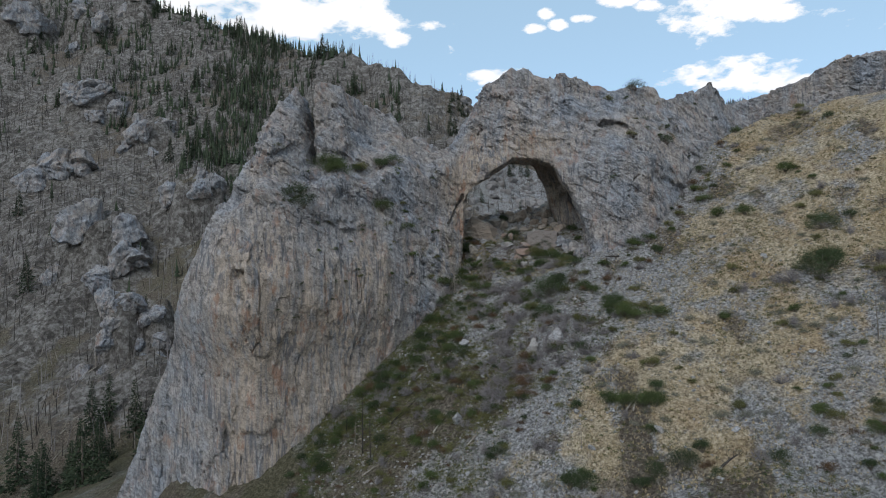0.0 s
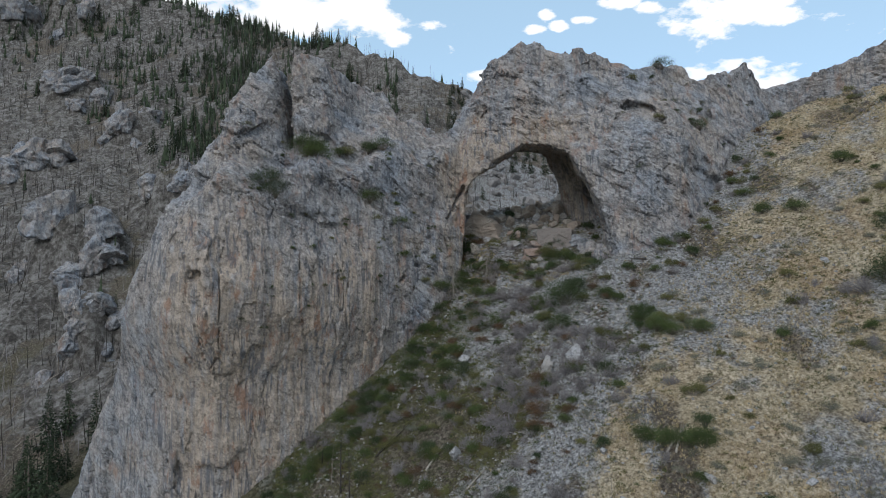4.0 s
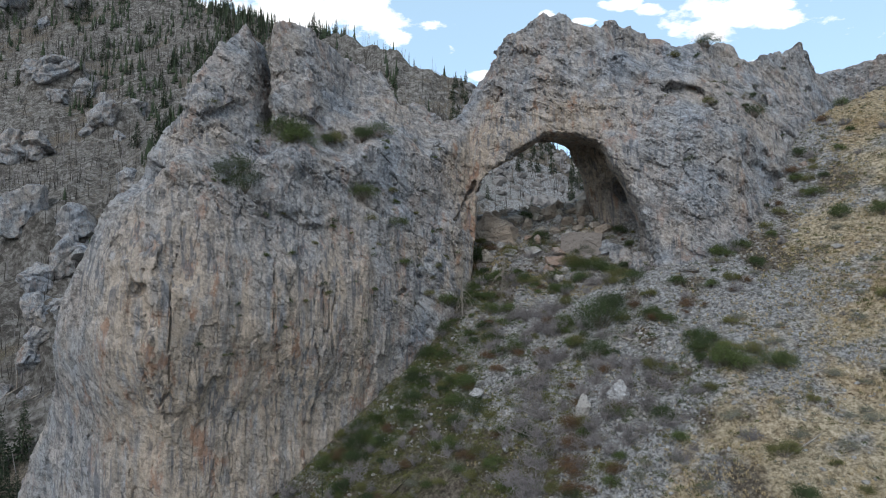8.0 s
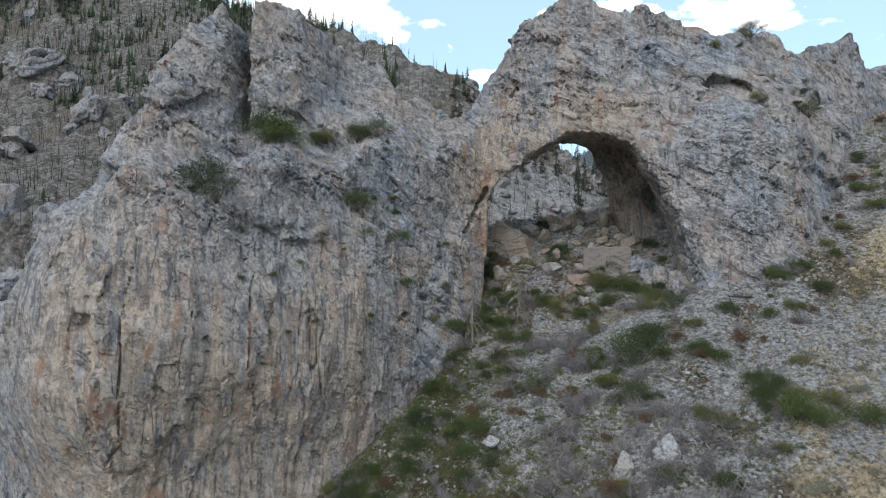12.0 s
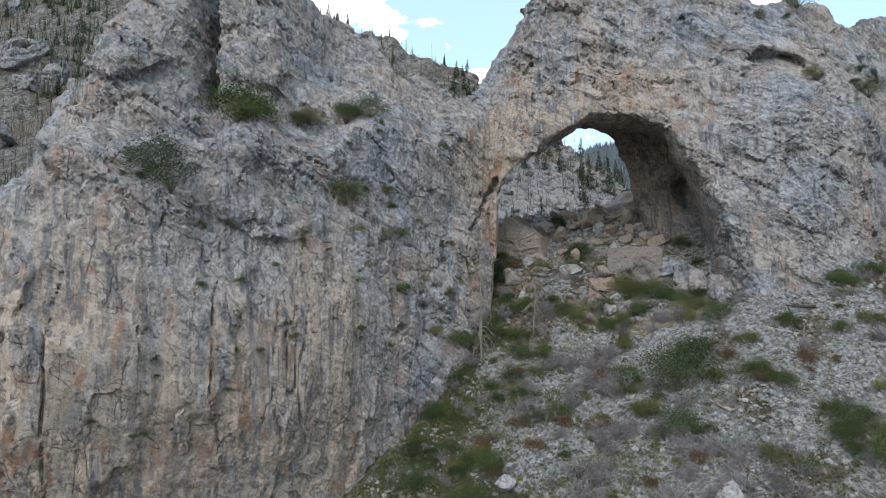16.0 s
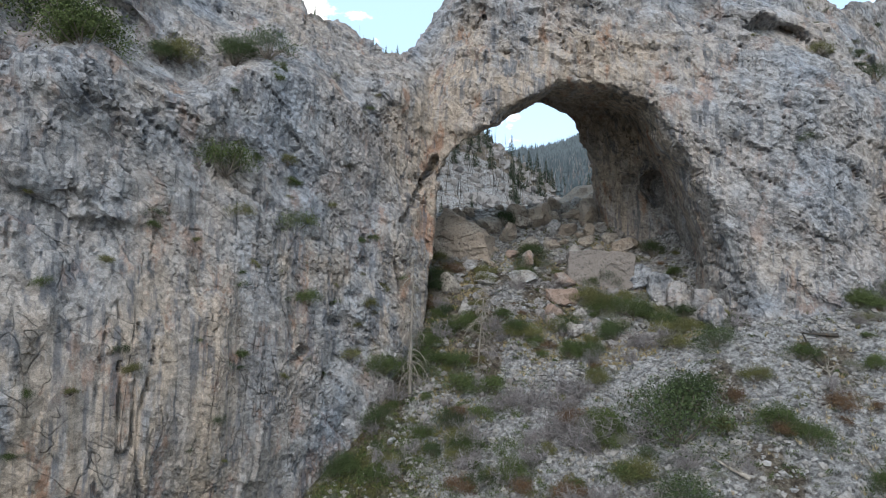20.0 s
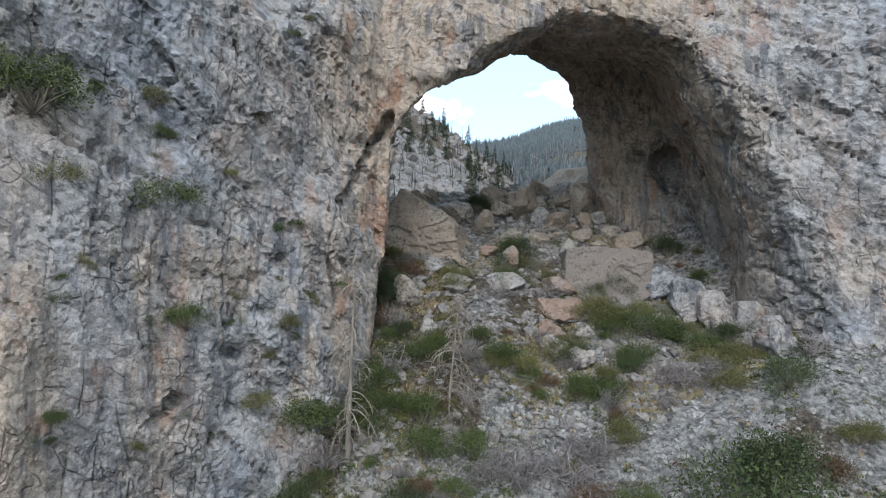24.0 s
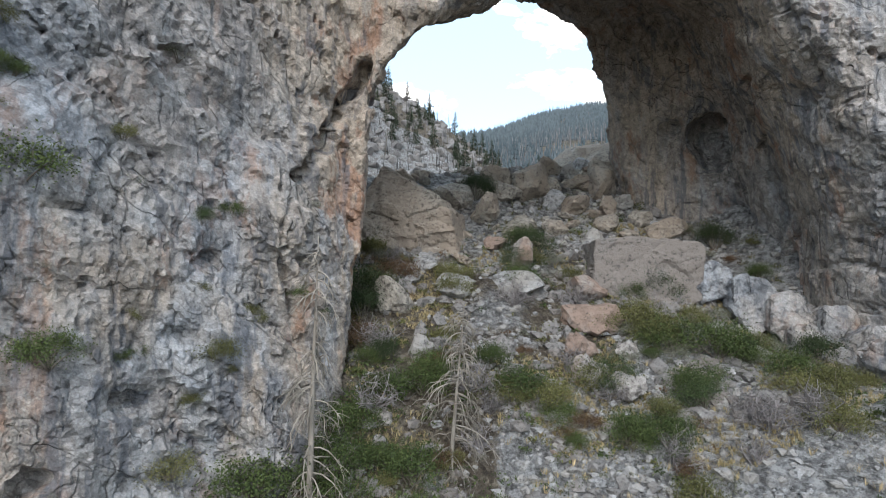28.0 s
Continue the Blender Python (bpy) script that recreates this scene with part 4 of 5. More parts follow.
# ---- shrubs ----
def shrub(name, leaf, stem, label, seed, wide=0.8, tall=0.9, leaves=1500, size=0.06, clumps=16):
    rng = np.random.default_rng(seed)
    root = empty(name)
    tagged(root, label, "shrub", "shrubs on the hillside")
    wood, crown = Pile(), Pile()
    for _ in range(clumps):
        a, r = rng.uniform(0, 2 * np.pi), wide * math.sqrt(rng.uniform(0.02, 1))
        tip = np.array([r * math.cos(a), r * math.sin(a), tall * (0.35 + 0.65 * math.sqrt(max(0, 1 - (r / wide) ** 2)) * rng.uniform(0.6, 1))])
        pts = curved((0, 0, -0.1), tip + [0, 0, 0.15], np.linalg.norm(tip), rng, 0.3)
        pts = pts + (tip - pts[-1]) * np.linspace(0, 1, len(pts))[:, None]
        wood.tube(pts, np.linspace(0.035, 0.008, len(pts)), 4)
        k = leaves // clumps
        spread = rng.uniform(0.16, 0.3) * wide / 0.8
        crown.leaves(tip + rng.normal(size=(k, 3)) * [spread, spread, spread * 0.8] - [0, 0, 0.1], size, rng, [0, 0, 0.5])
    place("stem", wood.mesh("stem"), stem, root)
    place("foliage", crown.mesh("foliage"), leaf, root)
    return root


def bare_bush(name, wood, label, seed, wide=0.7, tall=1.1, stems=16):
    rng = np.random.default_rng(seed)
    root = empty(name)
    tagged(root, label, "bush", "bare bushes on the hillside")
    main, twigs = Pile(), Pile()
    for _ in range(stems):
        a, r = rng.uniform(0, 2 * np.pi), wide * rng.uniform(0.2, 1)
        tip = np.array([r * math.cos(a), r * math.sin(a), tall * rng.uniform(0.5, 1)])
        pts = curved((0, 0, -0.1), tip, np.linalg.norm(tip), rng, 0.35, 0.0, 6)
        main.tube(pts, np.linspace(0.03, 0.01, 6), 4)
        for _ in range(16):
            p = pts[rng.integers(2, 6)]
            q = curved(p, rng.normal(size=3) + [0, 0, 0.5], rng.uniform(0.2, 0.5) * tall / 1.1, rng, 0.4, 0, 4)
            twigs.tube(q, np.linspace(0.012, 0.005, 4), 3)
    place("stem", main.mesh("stem"), wood, root)
    tagged(place("twig_mass", twigs.mesh("twig_mass"), wood, root), kind="stuff")
    return root


SHRUBS = {
    "dark": [shrub("juniper_bush", LEAF_DARK, BROWN_WOOD, "dense dark green juniper bush on stony ground", 11, 0.8, 1.2, 5000, 0.034),
             shrub("juniper_bush", LEAF_DARK, BROWN_WOOD, "dense dark green juniper bush on stony ground", 12, 0.95, 1.2, 5000, 0.034)],
    "green": [shrub("green_shrub", LEAF_GREEN, BROWN_WOOD, "leafy bright green shrub growing among stones", 13, 0.85, 1.15, 4600, 0.038),
              shrub("green_shrub", LEAF_GREEN, BROWN_WOOD, "leafy bright green shrub growing among stones", 14, 0.95, 0.95, 4600, 0.038)],
    "olive": [shrub("olive_shrub", LEAF_OLIVE, BROWN_WOOD, "low olive green shrub on the scree", 15, 0.85, 0.8, 4200, 0.036),
              shrub("olive_shrub", LEAF_OLIVE, BROWN_WOOD, "low olive green shrub on the scree", 16, 0.75, 1.0, 4200, 0.036)],
    "red": [shrub("reddish_shrub", LEAF_RED, BROWN_WOOD, "reddish brown withering shrub on the scree", 17, 0.85, 0.8, 3200, 0.036)],
    "sage": [shrub("sage_shrub", LEAF_SAGE, TWIG_GREY, "pale grey green sagebrush on the slope", 18, 0.8, 0.55, 2600, 0.035)],
    "bare": [bare_bush("bare_bush", TWIG_GREY, "leafless grey bush with many twigs", 19), bare_bush("bare_bush", TWIG_GREY, "leafless grey bush with many twigs", 20, 0.95, 0.9, 20)],
}
USED = set()


def put_thing(pool, at, size, rng, flat=1.0, lean=6):
    """The first use of a model moves it; later ones are copies."""
    ob = pool[rng.integers(len(pool))]
    m = Matrix.LocRotScale(Vector(at), Euler((radians(rng.normal() * lean), radians(rng.normal() * lean), rng.uniform(0, 6.28))), None)
    if ob.name not in USED:
        USED.add(ob.name)
        ob.matrix_basis = m
        got = ob
    else:
        got = copy_thing(ob, m)
    got.scale = (size, size, size * flat)
    return got


def grow(kind, places, sink=0.05):
    for x, y, size in places:
        put_thing(SHRUBS[kind], on_ground(x, y, sink), size, RNG)


grow("dark", [(5.2, 131.6, 1.5), (19.5, 112.0, 3.0), (21.5, 113.2, 2.2), (57.1, 92.5, 3.2), (59.5, 93.5, 2.4), (18.0, 108.2, 1.8), (17.0, 79.0, 1.9), (15.6, 79.6, 1.5),
              (62.6, 99.9, 2.1), (44.3, 73.6, 1.1), (29.3, 76.4, 1.7), (14.2, 140.4, 1.4), (54.0, 126.0, 1.2), (39.1, 72.9, 1.2), (25.5, 77.0, 1.3)])
grow("green", [(11.9, 124.9, 1.35), (22.6, 125.3, 1.6), (17.0, 121.2, 1.2), (3.8, 124.6, 1.3), (6.5, 122.6, 1.4), (23.9, 122.2, 1.3), (6.2, 117.8, 1.3), (2.6, 112.4, 1.7), (1.0, 111.0, 1.5),
               (29.5, 100.0, 1.9), (31.0, 98.6, 1.6), (34.1, 97.7, 1.7), (27.0, 84.3, 1.8), (22.7, 86.8, 1.6), (28.4, 83.7, 1.7), (24.5, 85.5, 1.7), (25.3, 109.7, 1.5), (26.5, 108.3, 1.3),
               (51.6, 113.3, 1.4), (55.4, 110.3, 1.6), (65.6, 114.7, 1.7), (-15.0, 110.8, 1.3), (-8.8, 110.5, 1.1), (20.7, 126.4, 1.5)])
grow("olive", [(15.7, 124.8, 1.4), (12.8, 124.2, 1.3), (18.9, 127.8, 1.6), (19.9, 127.2, 1.5), (17.8, 128.3, 1.2), (23.4, 121.3, 1.3), (24.6, 120.4, 1.2), (22.9, 118.6, 1.2), (16.6, 118.6, 1.2),
               (5.8, 118.6, 1.2), (11.4, 124.8, 1.0), (16.4, 111.2, 1.4), (22.1, 111.5, 1.3), (29.8, 89.5, 1.5), (38.0, 80.0, 1.1), (31.0, 101.5, 1.3), (33.2, 100.4, 1.3), (9.2, 128.4, 0.8)])
grow("red", [(13.1, 101.2, 1.7), (12.6, 96.8, 1.8), (13.0, 99.0, 1.6), (11.8, 95.0, 1.4), (29.3, 100.9, 1.4), (16.0, 94.5, 1.2), (14.4, 103.0, 1.2), (6.0, 120.0, 0.9)])
grow("bare", [(12.0, 116.4, 2.0), (13.6, 114.8, 2.0), (15.2, 115.6, 1.8), (10.4, 115.0, 1.7), (17.5, 113.0, 1.8), (21.0, 104.5, 2.0), (19.2, 105.6, 1.8), (22.8, 103.8, 1.5), (53.7, 93.4, 2.3),
              (52.0, 94.4, 1.7), (9.0, 92.0, 1.8), (3.0, 95.5, 1.6), (12.5, 86.0, 1.9), (14.4, 84.6, 1.6), (-6.0, 99.0, 1.8), (-3.5, 101.0, 1.5), (21.8, 92.5, 1.5)])


def scatter(n, x0, x1, y0, y1, want, seed, gap=0.8):
    """Random places on the near hillside, thinned by want(x, y)."""
    rng = np.random.default_rng(seed)
    x, y = rng.uniform(x0, x1, n), rng.uniform(y0, y1, n)
    ok = (rng.uniform(size=n) < want(x, y)) & clear_of_rock(x, y, gap)
    return x[ok], y[ok]


for kind, n, seed, lo, hi, want in (
        ("green", 1000, 31, 0.4, 1.3, lambda x, y: 0.40 * (1 - 0.95 * meadow(x, y))), ("olive", 1000, 32, 0.4, 1.3, lambda x, y: 0.40 * (1 - 0.85 * meadow(x, y))),
        ("sage", 700, 33, 0.5, 1.2, lambda x, y: 0.25 + 0.2 * meadow(x, y)), ("red", 620, 34, 0.4, 1.3, lambda x, y: 0.42 * (1 - meadow(x, y))),
        ("bare", 760, 35, 0.6, 1.9, lambda x, y: 0.6 * (1 - 0.8 * meadow(x, y))), ("dark", 700, 36, 0.5, 1.4, lambda x, y: 0.24 - 0.215 * meadow(x, y))):
    for x, y in zip(*scatter(n, -26, 82, 64, 136, want, seed)):
        if math.hypot((x - 20) / 3.2, (y - 116.5) / 4) < 1:
            continue
        put_thing(SHRUBS[kind], on_ground(x, y, 0.06), RNG.uniform(lo, hi), RNG)


# bushes rooted in ledges of the cliff
def on_face(x, z):
    """Front of the rock at that place."""
    ys = np.arange(94, 142, 0.1)
    d = rock_field(np.full_like(ys, x), ys, np.full_like(ys, z))
    return float(ys[np.argmax(d < 0)]) if np.any(d < 0) else 0.0


for kind, x, z, size in (("green", -21.0, 23.2, 2.7), ("green", -19.4, 22.6, 2.0), ("dark", -25.4, 17.2, 2.1), ("dark", -24.2, 15.6, 1.9), ("green", -11.2, 16.0, 1.7), ("green", -6.7, 12.6, 1.25),
                         ("dark", -12.0, 25.0, 1.6), ("dark", -9.4, 25.6, 1.5), ("olive", -15.5, 24.6, 1.5), ("dark", -16.6, 24.2, 1.1), ("olive", -30.0, 27.0, 1.2), ("green", 0.2, 1.6, 1.6),
                         ("green", -5.6, 7.2, 0.9), ("olive", -1.2, 7.0, 0.8), ("olive", -10.4, 13.2, 1.0), ("green", -3.0, 18.0, 0.6), ("olive", -7.5, 17.4, 0.7), ("dark", 47.5, 30.0, 1.5),
                         ("olive", 36.0, 40.0, 1.2), ("dark", 43.3, 43.6, 1.6), ("olive", 39.0, 31.0, 1.0), ("olive", -2.4, 3.0, 0.9), ("green", -1.0, 12.4, 0.5), ("olive", -4.4, 14.6, 0.6)):
    put_thing(SHRUBS[kind], (x, on_face(x, z) - 0.2, z - 0.3), size * 1.15, RNG, 0.9)


# small plants in cracks of the wall
rng = np.random.default_rng(37)
for _ in range(110):
    x, z = rng.uniform(-32, 3), rng.uniform(-4, 26)
    if on_face(x, z) == 0 or z < float(land(np.array([x]), np.array([on_face(x, z)]))[0]) + 1:
        continue
    kind = ("olive", "green", "olive", "dark", "sage")[rng.integers(5)]
    put_thing(SHRUBS[kind], (x, on_face(x, z) + 0.05, z), rng.uniform(0.22, 0.62), rng, 0.8, 18)
for _ in range(46):
    x, z = rng.uniform(32, 62), rng.uniform(14, 44)
    if on_face(x, z) == 0 or z < float(land(np.array([x]), np.array([on_face(x, z)]))[0]) + 1 or z > float(line(SKYLINE, x)) - 2:
        continue
    put_thing(SHRUBS[("olive", "dark", "sage")[rng.integers(3)]], (x, on_face(x, z) + 0.05, z), rng.uniform(0.3, 0.9), rng, 0.8, 18)


# ---- dead trees ----
def dead_tree(name, label, height, wood, seed, limbs=26, length=1.3, droop=0.12, each=False, low=0.12, group="burnt standing trees"):
    rng = np.random.default_rng(seed)
    root = empty(name)
    tagged(root, label, "dead tree", group)
    trunk = Pile()
    zs = np.linspace(-0.4, height, 12)
    wob = np.cumsum(rng.normal(size=(12, 2)) * 0.012 * height / 8, axis=0)
    pts = np.column_stack([wob, zs])
    trunk.tube(pts, np.linspace(0.0125 * height + 0.025, 0.015, 12), 7)
    place("trunk", trunk.mesh("trunk"), wood, root)
    joined = Pile()
    for i in range(limbs):
        t = rng.uniform(low, 0.97)
        p = np.array([np.interp(t * height, zs, pts[:, 0]), np.interp(t * height, zs, pts[:, 1]), t * height])
        a = rng.uniform(0, 2 * np.pi)
        ln = length * (1.15 - 0.75 * t) * rng.uniform(0.5, 1.15)
        q = curved(p, (math.cos(a), math.sin(a), 0.25), ln, rng, 0.22, droop, 6)
        pile = Pile() if each else joined
        pile.tube(q, np.linspace((0.032 if each else 0.034) * (0.6 + height / 20), 0.012, 6), 4)
        for _ in range(5 if each else 1):
            k = rng.integers(2, 5)
            pile.tube(curved(q[k], q[k] - q[k - 1] + rng.normal(size=3) * 0.25, ln * 0.45, rng, 0.3, droop, 4), np.linspace(0.022, 0.009, 4), 3)
        if each:
            place("branch", pile.mesh("branch"), wood, root)
    if not each:
        place("branches", joined.mesh("branches"), wood, root)
    return root


def stand(tree, x, y, rx=0, ry=0, rz=0):
    at = on_ground(x, y, 0.1)
    tree.matrix_basis = pose(at.x, at.y, at.z, rx, ry, rz)


stand(dead_tree("dead_conifer", "tall bleached dead conifer with drooping bare branches", 11.7, DEAD_WOOD, 41, 72, 2.2, 0.36, True, 0.10), 2.4, 122.2)
stand(dead_tree("dead_conifer", "bleached dead conifer with a broken top and tangled low branches", 6.6, DEAD_WOOD, 42, 70, 2.3, 0.36, True, 0.02), 8.0, 122.9, -3, 4)
SNAGS = [dead_tree("burnt_snag", "slender burnt tree trunk still standing", 9 + 1.5 * (k % 3), BURNT_WOOD if k % 2 else BROWN_WOOD, 43 + k, 14, 1.0) for k in range(4)]
for x, y, s in ((-13.5, 100.0, 0.9), (-12.0, 97.8, 0.75), (-15.0, 101.5, 0.5), (-16.8, 104.2, 0.55), (1.8, 97.1, 0.35), (18.0, 82.7, 0.35), (56.8, 80.3, 0.55), (-10.5, 104.8, 0.4), (4.5, 89.0, 0.3)):
    put_thing(SNAGS, on_ground(x, y, 0.1), s, RNG, 1.0, 3)


def fallen_log(name, label, length, wood, seed):
    rng = np.random.default_rng(seed)
    root = empty(name)
    tagged(root, label, "log", "fallen wood")
    body = Pile()
    pts = curved((0, 0, 0.12), (1, 0, 0.02), length, rng, 0.07, 0, 7)
    body.tube(pts, np.linspace(0.16, 0.04, 7), 7)
    place("trunk", body.mesh("trunk"), wood, root)
    for _ in range(9):
        p = pts[rng.integers(1, 6)]
        b = Pile()
        b.tube(curved(p, rng.normal(size=3) * [0.5, 1, 0.4] + [0.5, 0, 0.6], rng.uniform(0.4, 1.3), rng, 0.3, 0, 5), np.linspace(0.035, 0.008, 5), 4)
        place("branch", b.mesh("branch"), wood, root)
    return root


def lay(log, x, y, turn):
    """On the slope, along its fall turned by so many degrees."""
    at = on_ground(x, y, -0.05)
    a = radians(turn)
    way = Vector((math.cos(a), math.sin(a), 0))
    way.z = on_ground(x + 3 * way.x, y + 3 * way.y).z / 3 - on_ground(x, y).z / 3
    q = way.to_track_quat("X", "Z")
    log.matrix_basis = Matrix.LocRotScale(at, q, None)


for k, (x, y, turn, ln, wood) in enumerate(((30.0, 89.4, 10, 4.0, DEAD_WOOD), (24.6, 84.4, 35, 4.2, DEAD_WOOD), (25.4, 84.0, 60, 3.4, DEAD_WOOD), (30.6, 112.4, 75, 3.0, BURNT_WOOD), (29.8, 110.2, 60, 3.2, DEAD_WOOD),
                                            (-9.0, 102.5, 30, 6.5, BURNT_WOOD), (-2.0, 97.5, 50, 4.5, DEAD_WOOD), (3.0, 92.5, 20, 4.0, DEAD_WOOD), (-13.0, 96.0, 5, 5.0, DEAD_WOOD), (33.0, 113.6, 160, 2.5, BURNT_WOOD),
                                            (22.0, 108.0, 120, 2.6, DEAD_WOOD), (9.5, 106.0, 40, 3.0, DEAD_WOOD), (28.0, 104.4, 80, 2.6, DEAD_WOOD), (33.0, 74.8, 15, 4.0, BURNT_WOOD))):
    lay(fallen_log("fallen_log", "charred fallen log lying on the slope" if wood is BURNT_WOOD else "bleached fallen log with broken branches", ln, wood, 60 + k), x, y, turn)


# ---- boulders ----
def boulder_mesh(name, seed, planes=13, fine=3, rough=0.05):
    """A ball cut flat by random planes, then worn."""
    rng = np.random.default_rng(seed)
    bm = bmesh.new()
    bmesh.ops.create_icosphere(bm, subdivisions=fine, radius=1)
    co = np.array([v.co[:] for v in bm.verts])
    nrm = rng.normal(size=(planes, 3))
    nrm /= np.linalg.norm(nrm, axis=1, keepdims=True)
    dist = rng.uniform(0.5, 0.88, planes)
    r = np.min(dist[None] / np.maximum(co @ nrm.T, 0.05), axis=1)
    r = np.minimum(r, 1.15)
    r = r * (1 + rough * fbm(co[:, 0] * 3 + seed, co[:, 1] * 3, co[:, 2] * 3, 3, seed) + 0.16 * cells(co[:, 0] * 2.2 + seed, co[:, 1] * 2.2, co[:, 2] * 3, seed)[1])
    for v, k in zip(bm.verts, r):
        v.co *= k
    me = bpy.data.meshes.new(name)
    bm.to_mesh(me)
    bm.free()
    me.polygons.foreach_set("use_smooth", np.zeros(len(me.polygons), dtype=bool))
    return me


ROCKS = {}
for key, mat in (("grey", STONE), ("tan", STONE_TAN), ("red", STONE_RED)):
    ROCKS[key] = []
    for k in range(6):
        me = boulder_mesh("boulder", 200 + k + 10 * len(ROCKS), 11 + k, 3)
        me.materials.append(mat)
        ROCKS[key].append(me)
WORDS = {"grey": "angular grey limestone boulder on the scree", "tan": "angular tan limestone boulder fallen from the arch", "red": "rust-stained limestone boulder in the talus"}


def boulder(key, at, size, turn=(0, 0, 0), pick=None, label="", name="boulder"):
    meshes = ROCKS[key]
    ob = new(name, meshes[RNG.integers(len(meshes)) if pick is None else pick])
    ob.matrix_basis = Matrix.LocRotScale(Vector(at), Euler([radians(a) for a in turn]), None)
    ob.scale = size
    return tagged(ob, label or WORDS[key], "boulder", "" if label else "boulders of the talus")


def block_mesh(name, size, cuts, seed, mat, worn=1.0):
    """A squared block with broken corners and worn faces; size in metres."""
    bm = bmesh.new()
    bmesh.ops.create_cube(bm, size=1)
    bmesh.ops.scale(bm, vec=size, verts=bm.verts)
    for co, no in cuts:
        geom = bm.verts[:] + bm.edges[:] + bm.faces[:]
        got = bmesh.ops.bisect_plane(bm, geom=geom, plane_co=co, plane_no=no, clear_outer=True)
        edges = [e for e in got["geom_cut"] if isinstance(e, bmesh.types.BMEdge)]
        bmesh.ops.edgeloop_fill(bm, edges=edges)
    bmesh.ops.bevel(bm, geom=bm.edges[:], offset=0.07, segments=1, affect="EDGES")
    bmesh.ops.triangulate(bm, faces=bm.faces[:])
    for _ in range(5):
        long = [e for e in bm.edges if e.calc_length() > 0.26]
        if not long:
            break
        bmesh.ops.subdivide_edges(bm, edges=long, cuts=1)
        bmesh.ops.triangulate(bm, faces=[f for f in bm.faces if len(f.verts) > 3])
    bm.normal_update()
    co = np.array([v.co[:] for v in bm.verts])
    nn = np.array([v.normal[:] for v in bm.verts])
    h = 0.22 * fbm(co[:, 0] / 1.6, co[:, 1] / 1.6, co[:, 2] / 1.6, 3, seed) + 0.2 * cells(co[:, 0] / 2.2, co[:, 1] / 2.2, co[:, 2] / 1.5, seed)[1] + 0.11 * cells(co[:, 0] / 0.8, co[:, 1] / 0.8, co[:, 2] / 0.5, seed)[1]
    co = co + nn * h[:, None] * worn
    for v, c in zip(bm.verts, co):
        v.co = c
    me = bpy.data.meshes.new(name)
    bm.to_mesh(me)
    bm.free()
    me.materials.append(mat)
    return me


big = new("great_block", block_mesh("great_block", (6.3, 4.2, 4.5), [((1.0, 0, -2.25), (0.5, 0, -0.9)), ((-2.8, 0, -1.5), (-0.8, -0.1, -0.5)), ((3.0, 0, 2.1), (0.6, 0, 0.8)), ((0, -1.9, -1.6), (0, -0.8, -0.6)), ((-1.4, 0, 2.2), (-0.16, 0, 1.0))], 5, STONE_PINK, 0.5))
big.matrix_basis = pose(21.9, 131.6, 10.2, -2, 3, -16)
tagged(big, "huge squared limestone block with a flat grey face", "boulder")
tan = new("leaning_slab", block_mesh("leaning_slab", (7.4, 3.6, 7.6), [((-1.6, 0, 3.4), (0.42, 0, 0.9)), ((-2.7, 0, 2.0), (-0.9, 0, 0.45)), ((0.8, 0, 2.3), (0.5, 0.0, 0.85)), ((0, -1.0, 2.5), (0, -0.8, 0.5)), ((3.2, 0, 0.3), (0.9, -0.2, 0.3))], 6, STONE_TAN))
tan.matrix_basis = pose(8.7, 136.9, 13.2, 8, 3, -14)
tagged(tan, "huge tan limestone slab leaning against the arch wall", "boulder")
for k, (x, y, up, size, turn) in enumerate(((26.6, 127.6, 1.0, (2.4, 2.0, 3.2), (-14, -26, -20)), (27.6, 126.0, 0.9, (2.0, 2.2, 3.4), (-16, -30, -24)), (28.8, 124.2, 0.8, (2.0, 2.0, 3.0), (-12, -34, -16)),
                                            (27.2, 124.4, 0.3, (1.5, 1.5, 2.2), (-18, -30, -30)), (28.6, 121.9, 0.6, (1.8, 1.6, 2.4), (-10, -38, -12)), (27.3, 122.2, 0.2, (1.4, 1.2, 1.8), (-20, -20, 10)),
                                            (25.2, 129.6, 0.9, (2.2, 2.0, 2.2), (-10, -18, -8)), (26.9, 119.6, 0.9, (1.6, 1.4, 2.3), (-14, -30, 0)))):
    ob = new("tilted_slab", block_mesh("tilted_slab", size, [((size[0] * 0.3, 0, size[2] * 0.42), (0.5, -0.1, 0.8)), ((-size[0] * 0.42, 0, size[2] * 0.3), (-0.8, -0.3, 0.5))], 20 + k, ROCK))
    ob.matrix_basis = Matrix.Translation(on_ground(x, y, -up)) @ pose(0, 0, 0, *turn)
    tagged(ob, "tilted pale grey limestone slab at the foot of the pillar", "boulder", "slabs at the pillar")

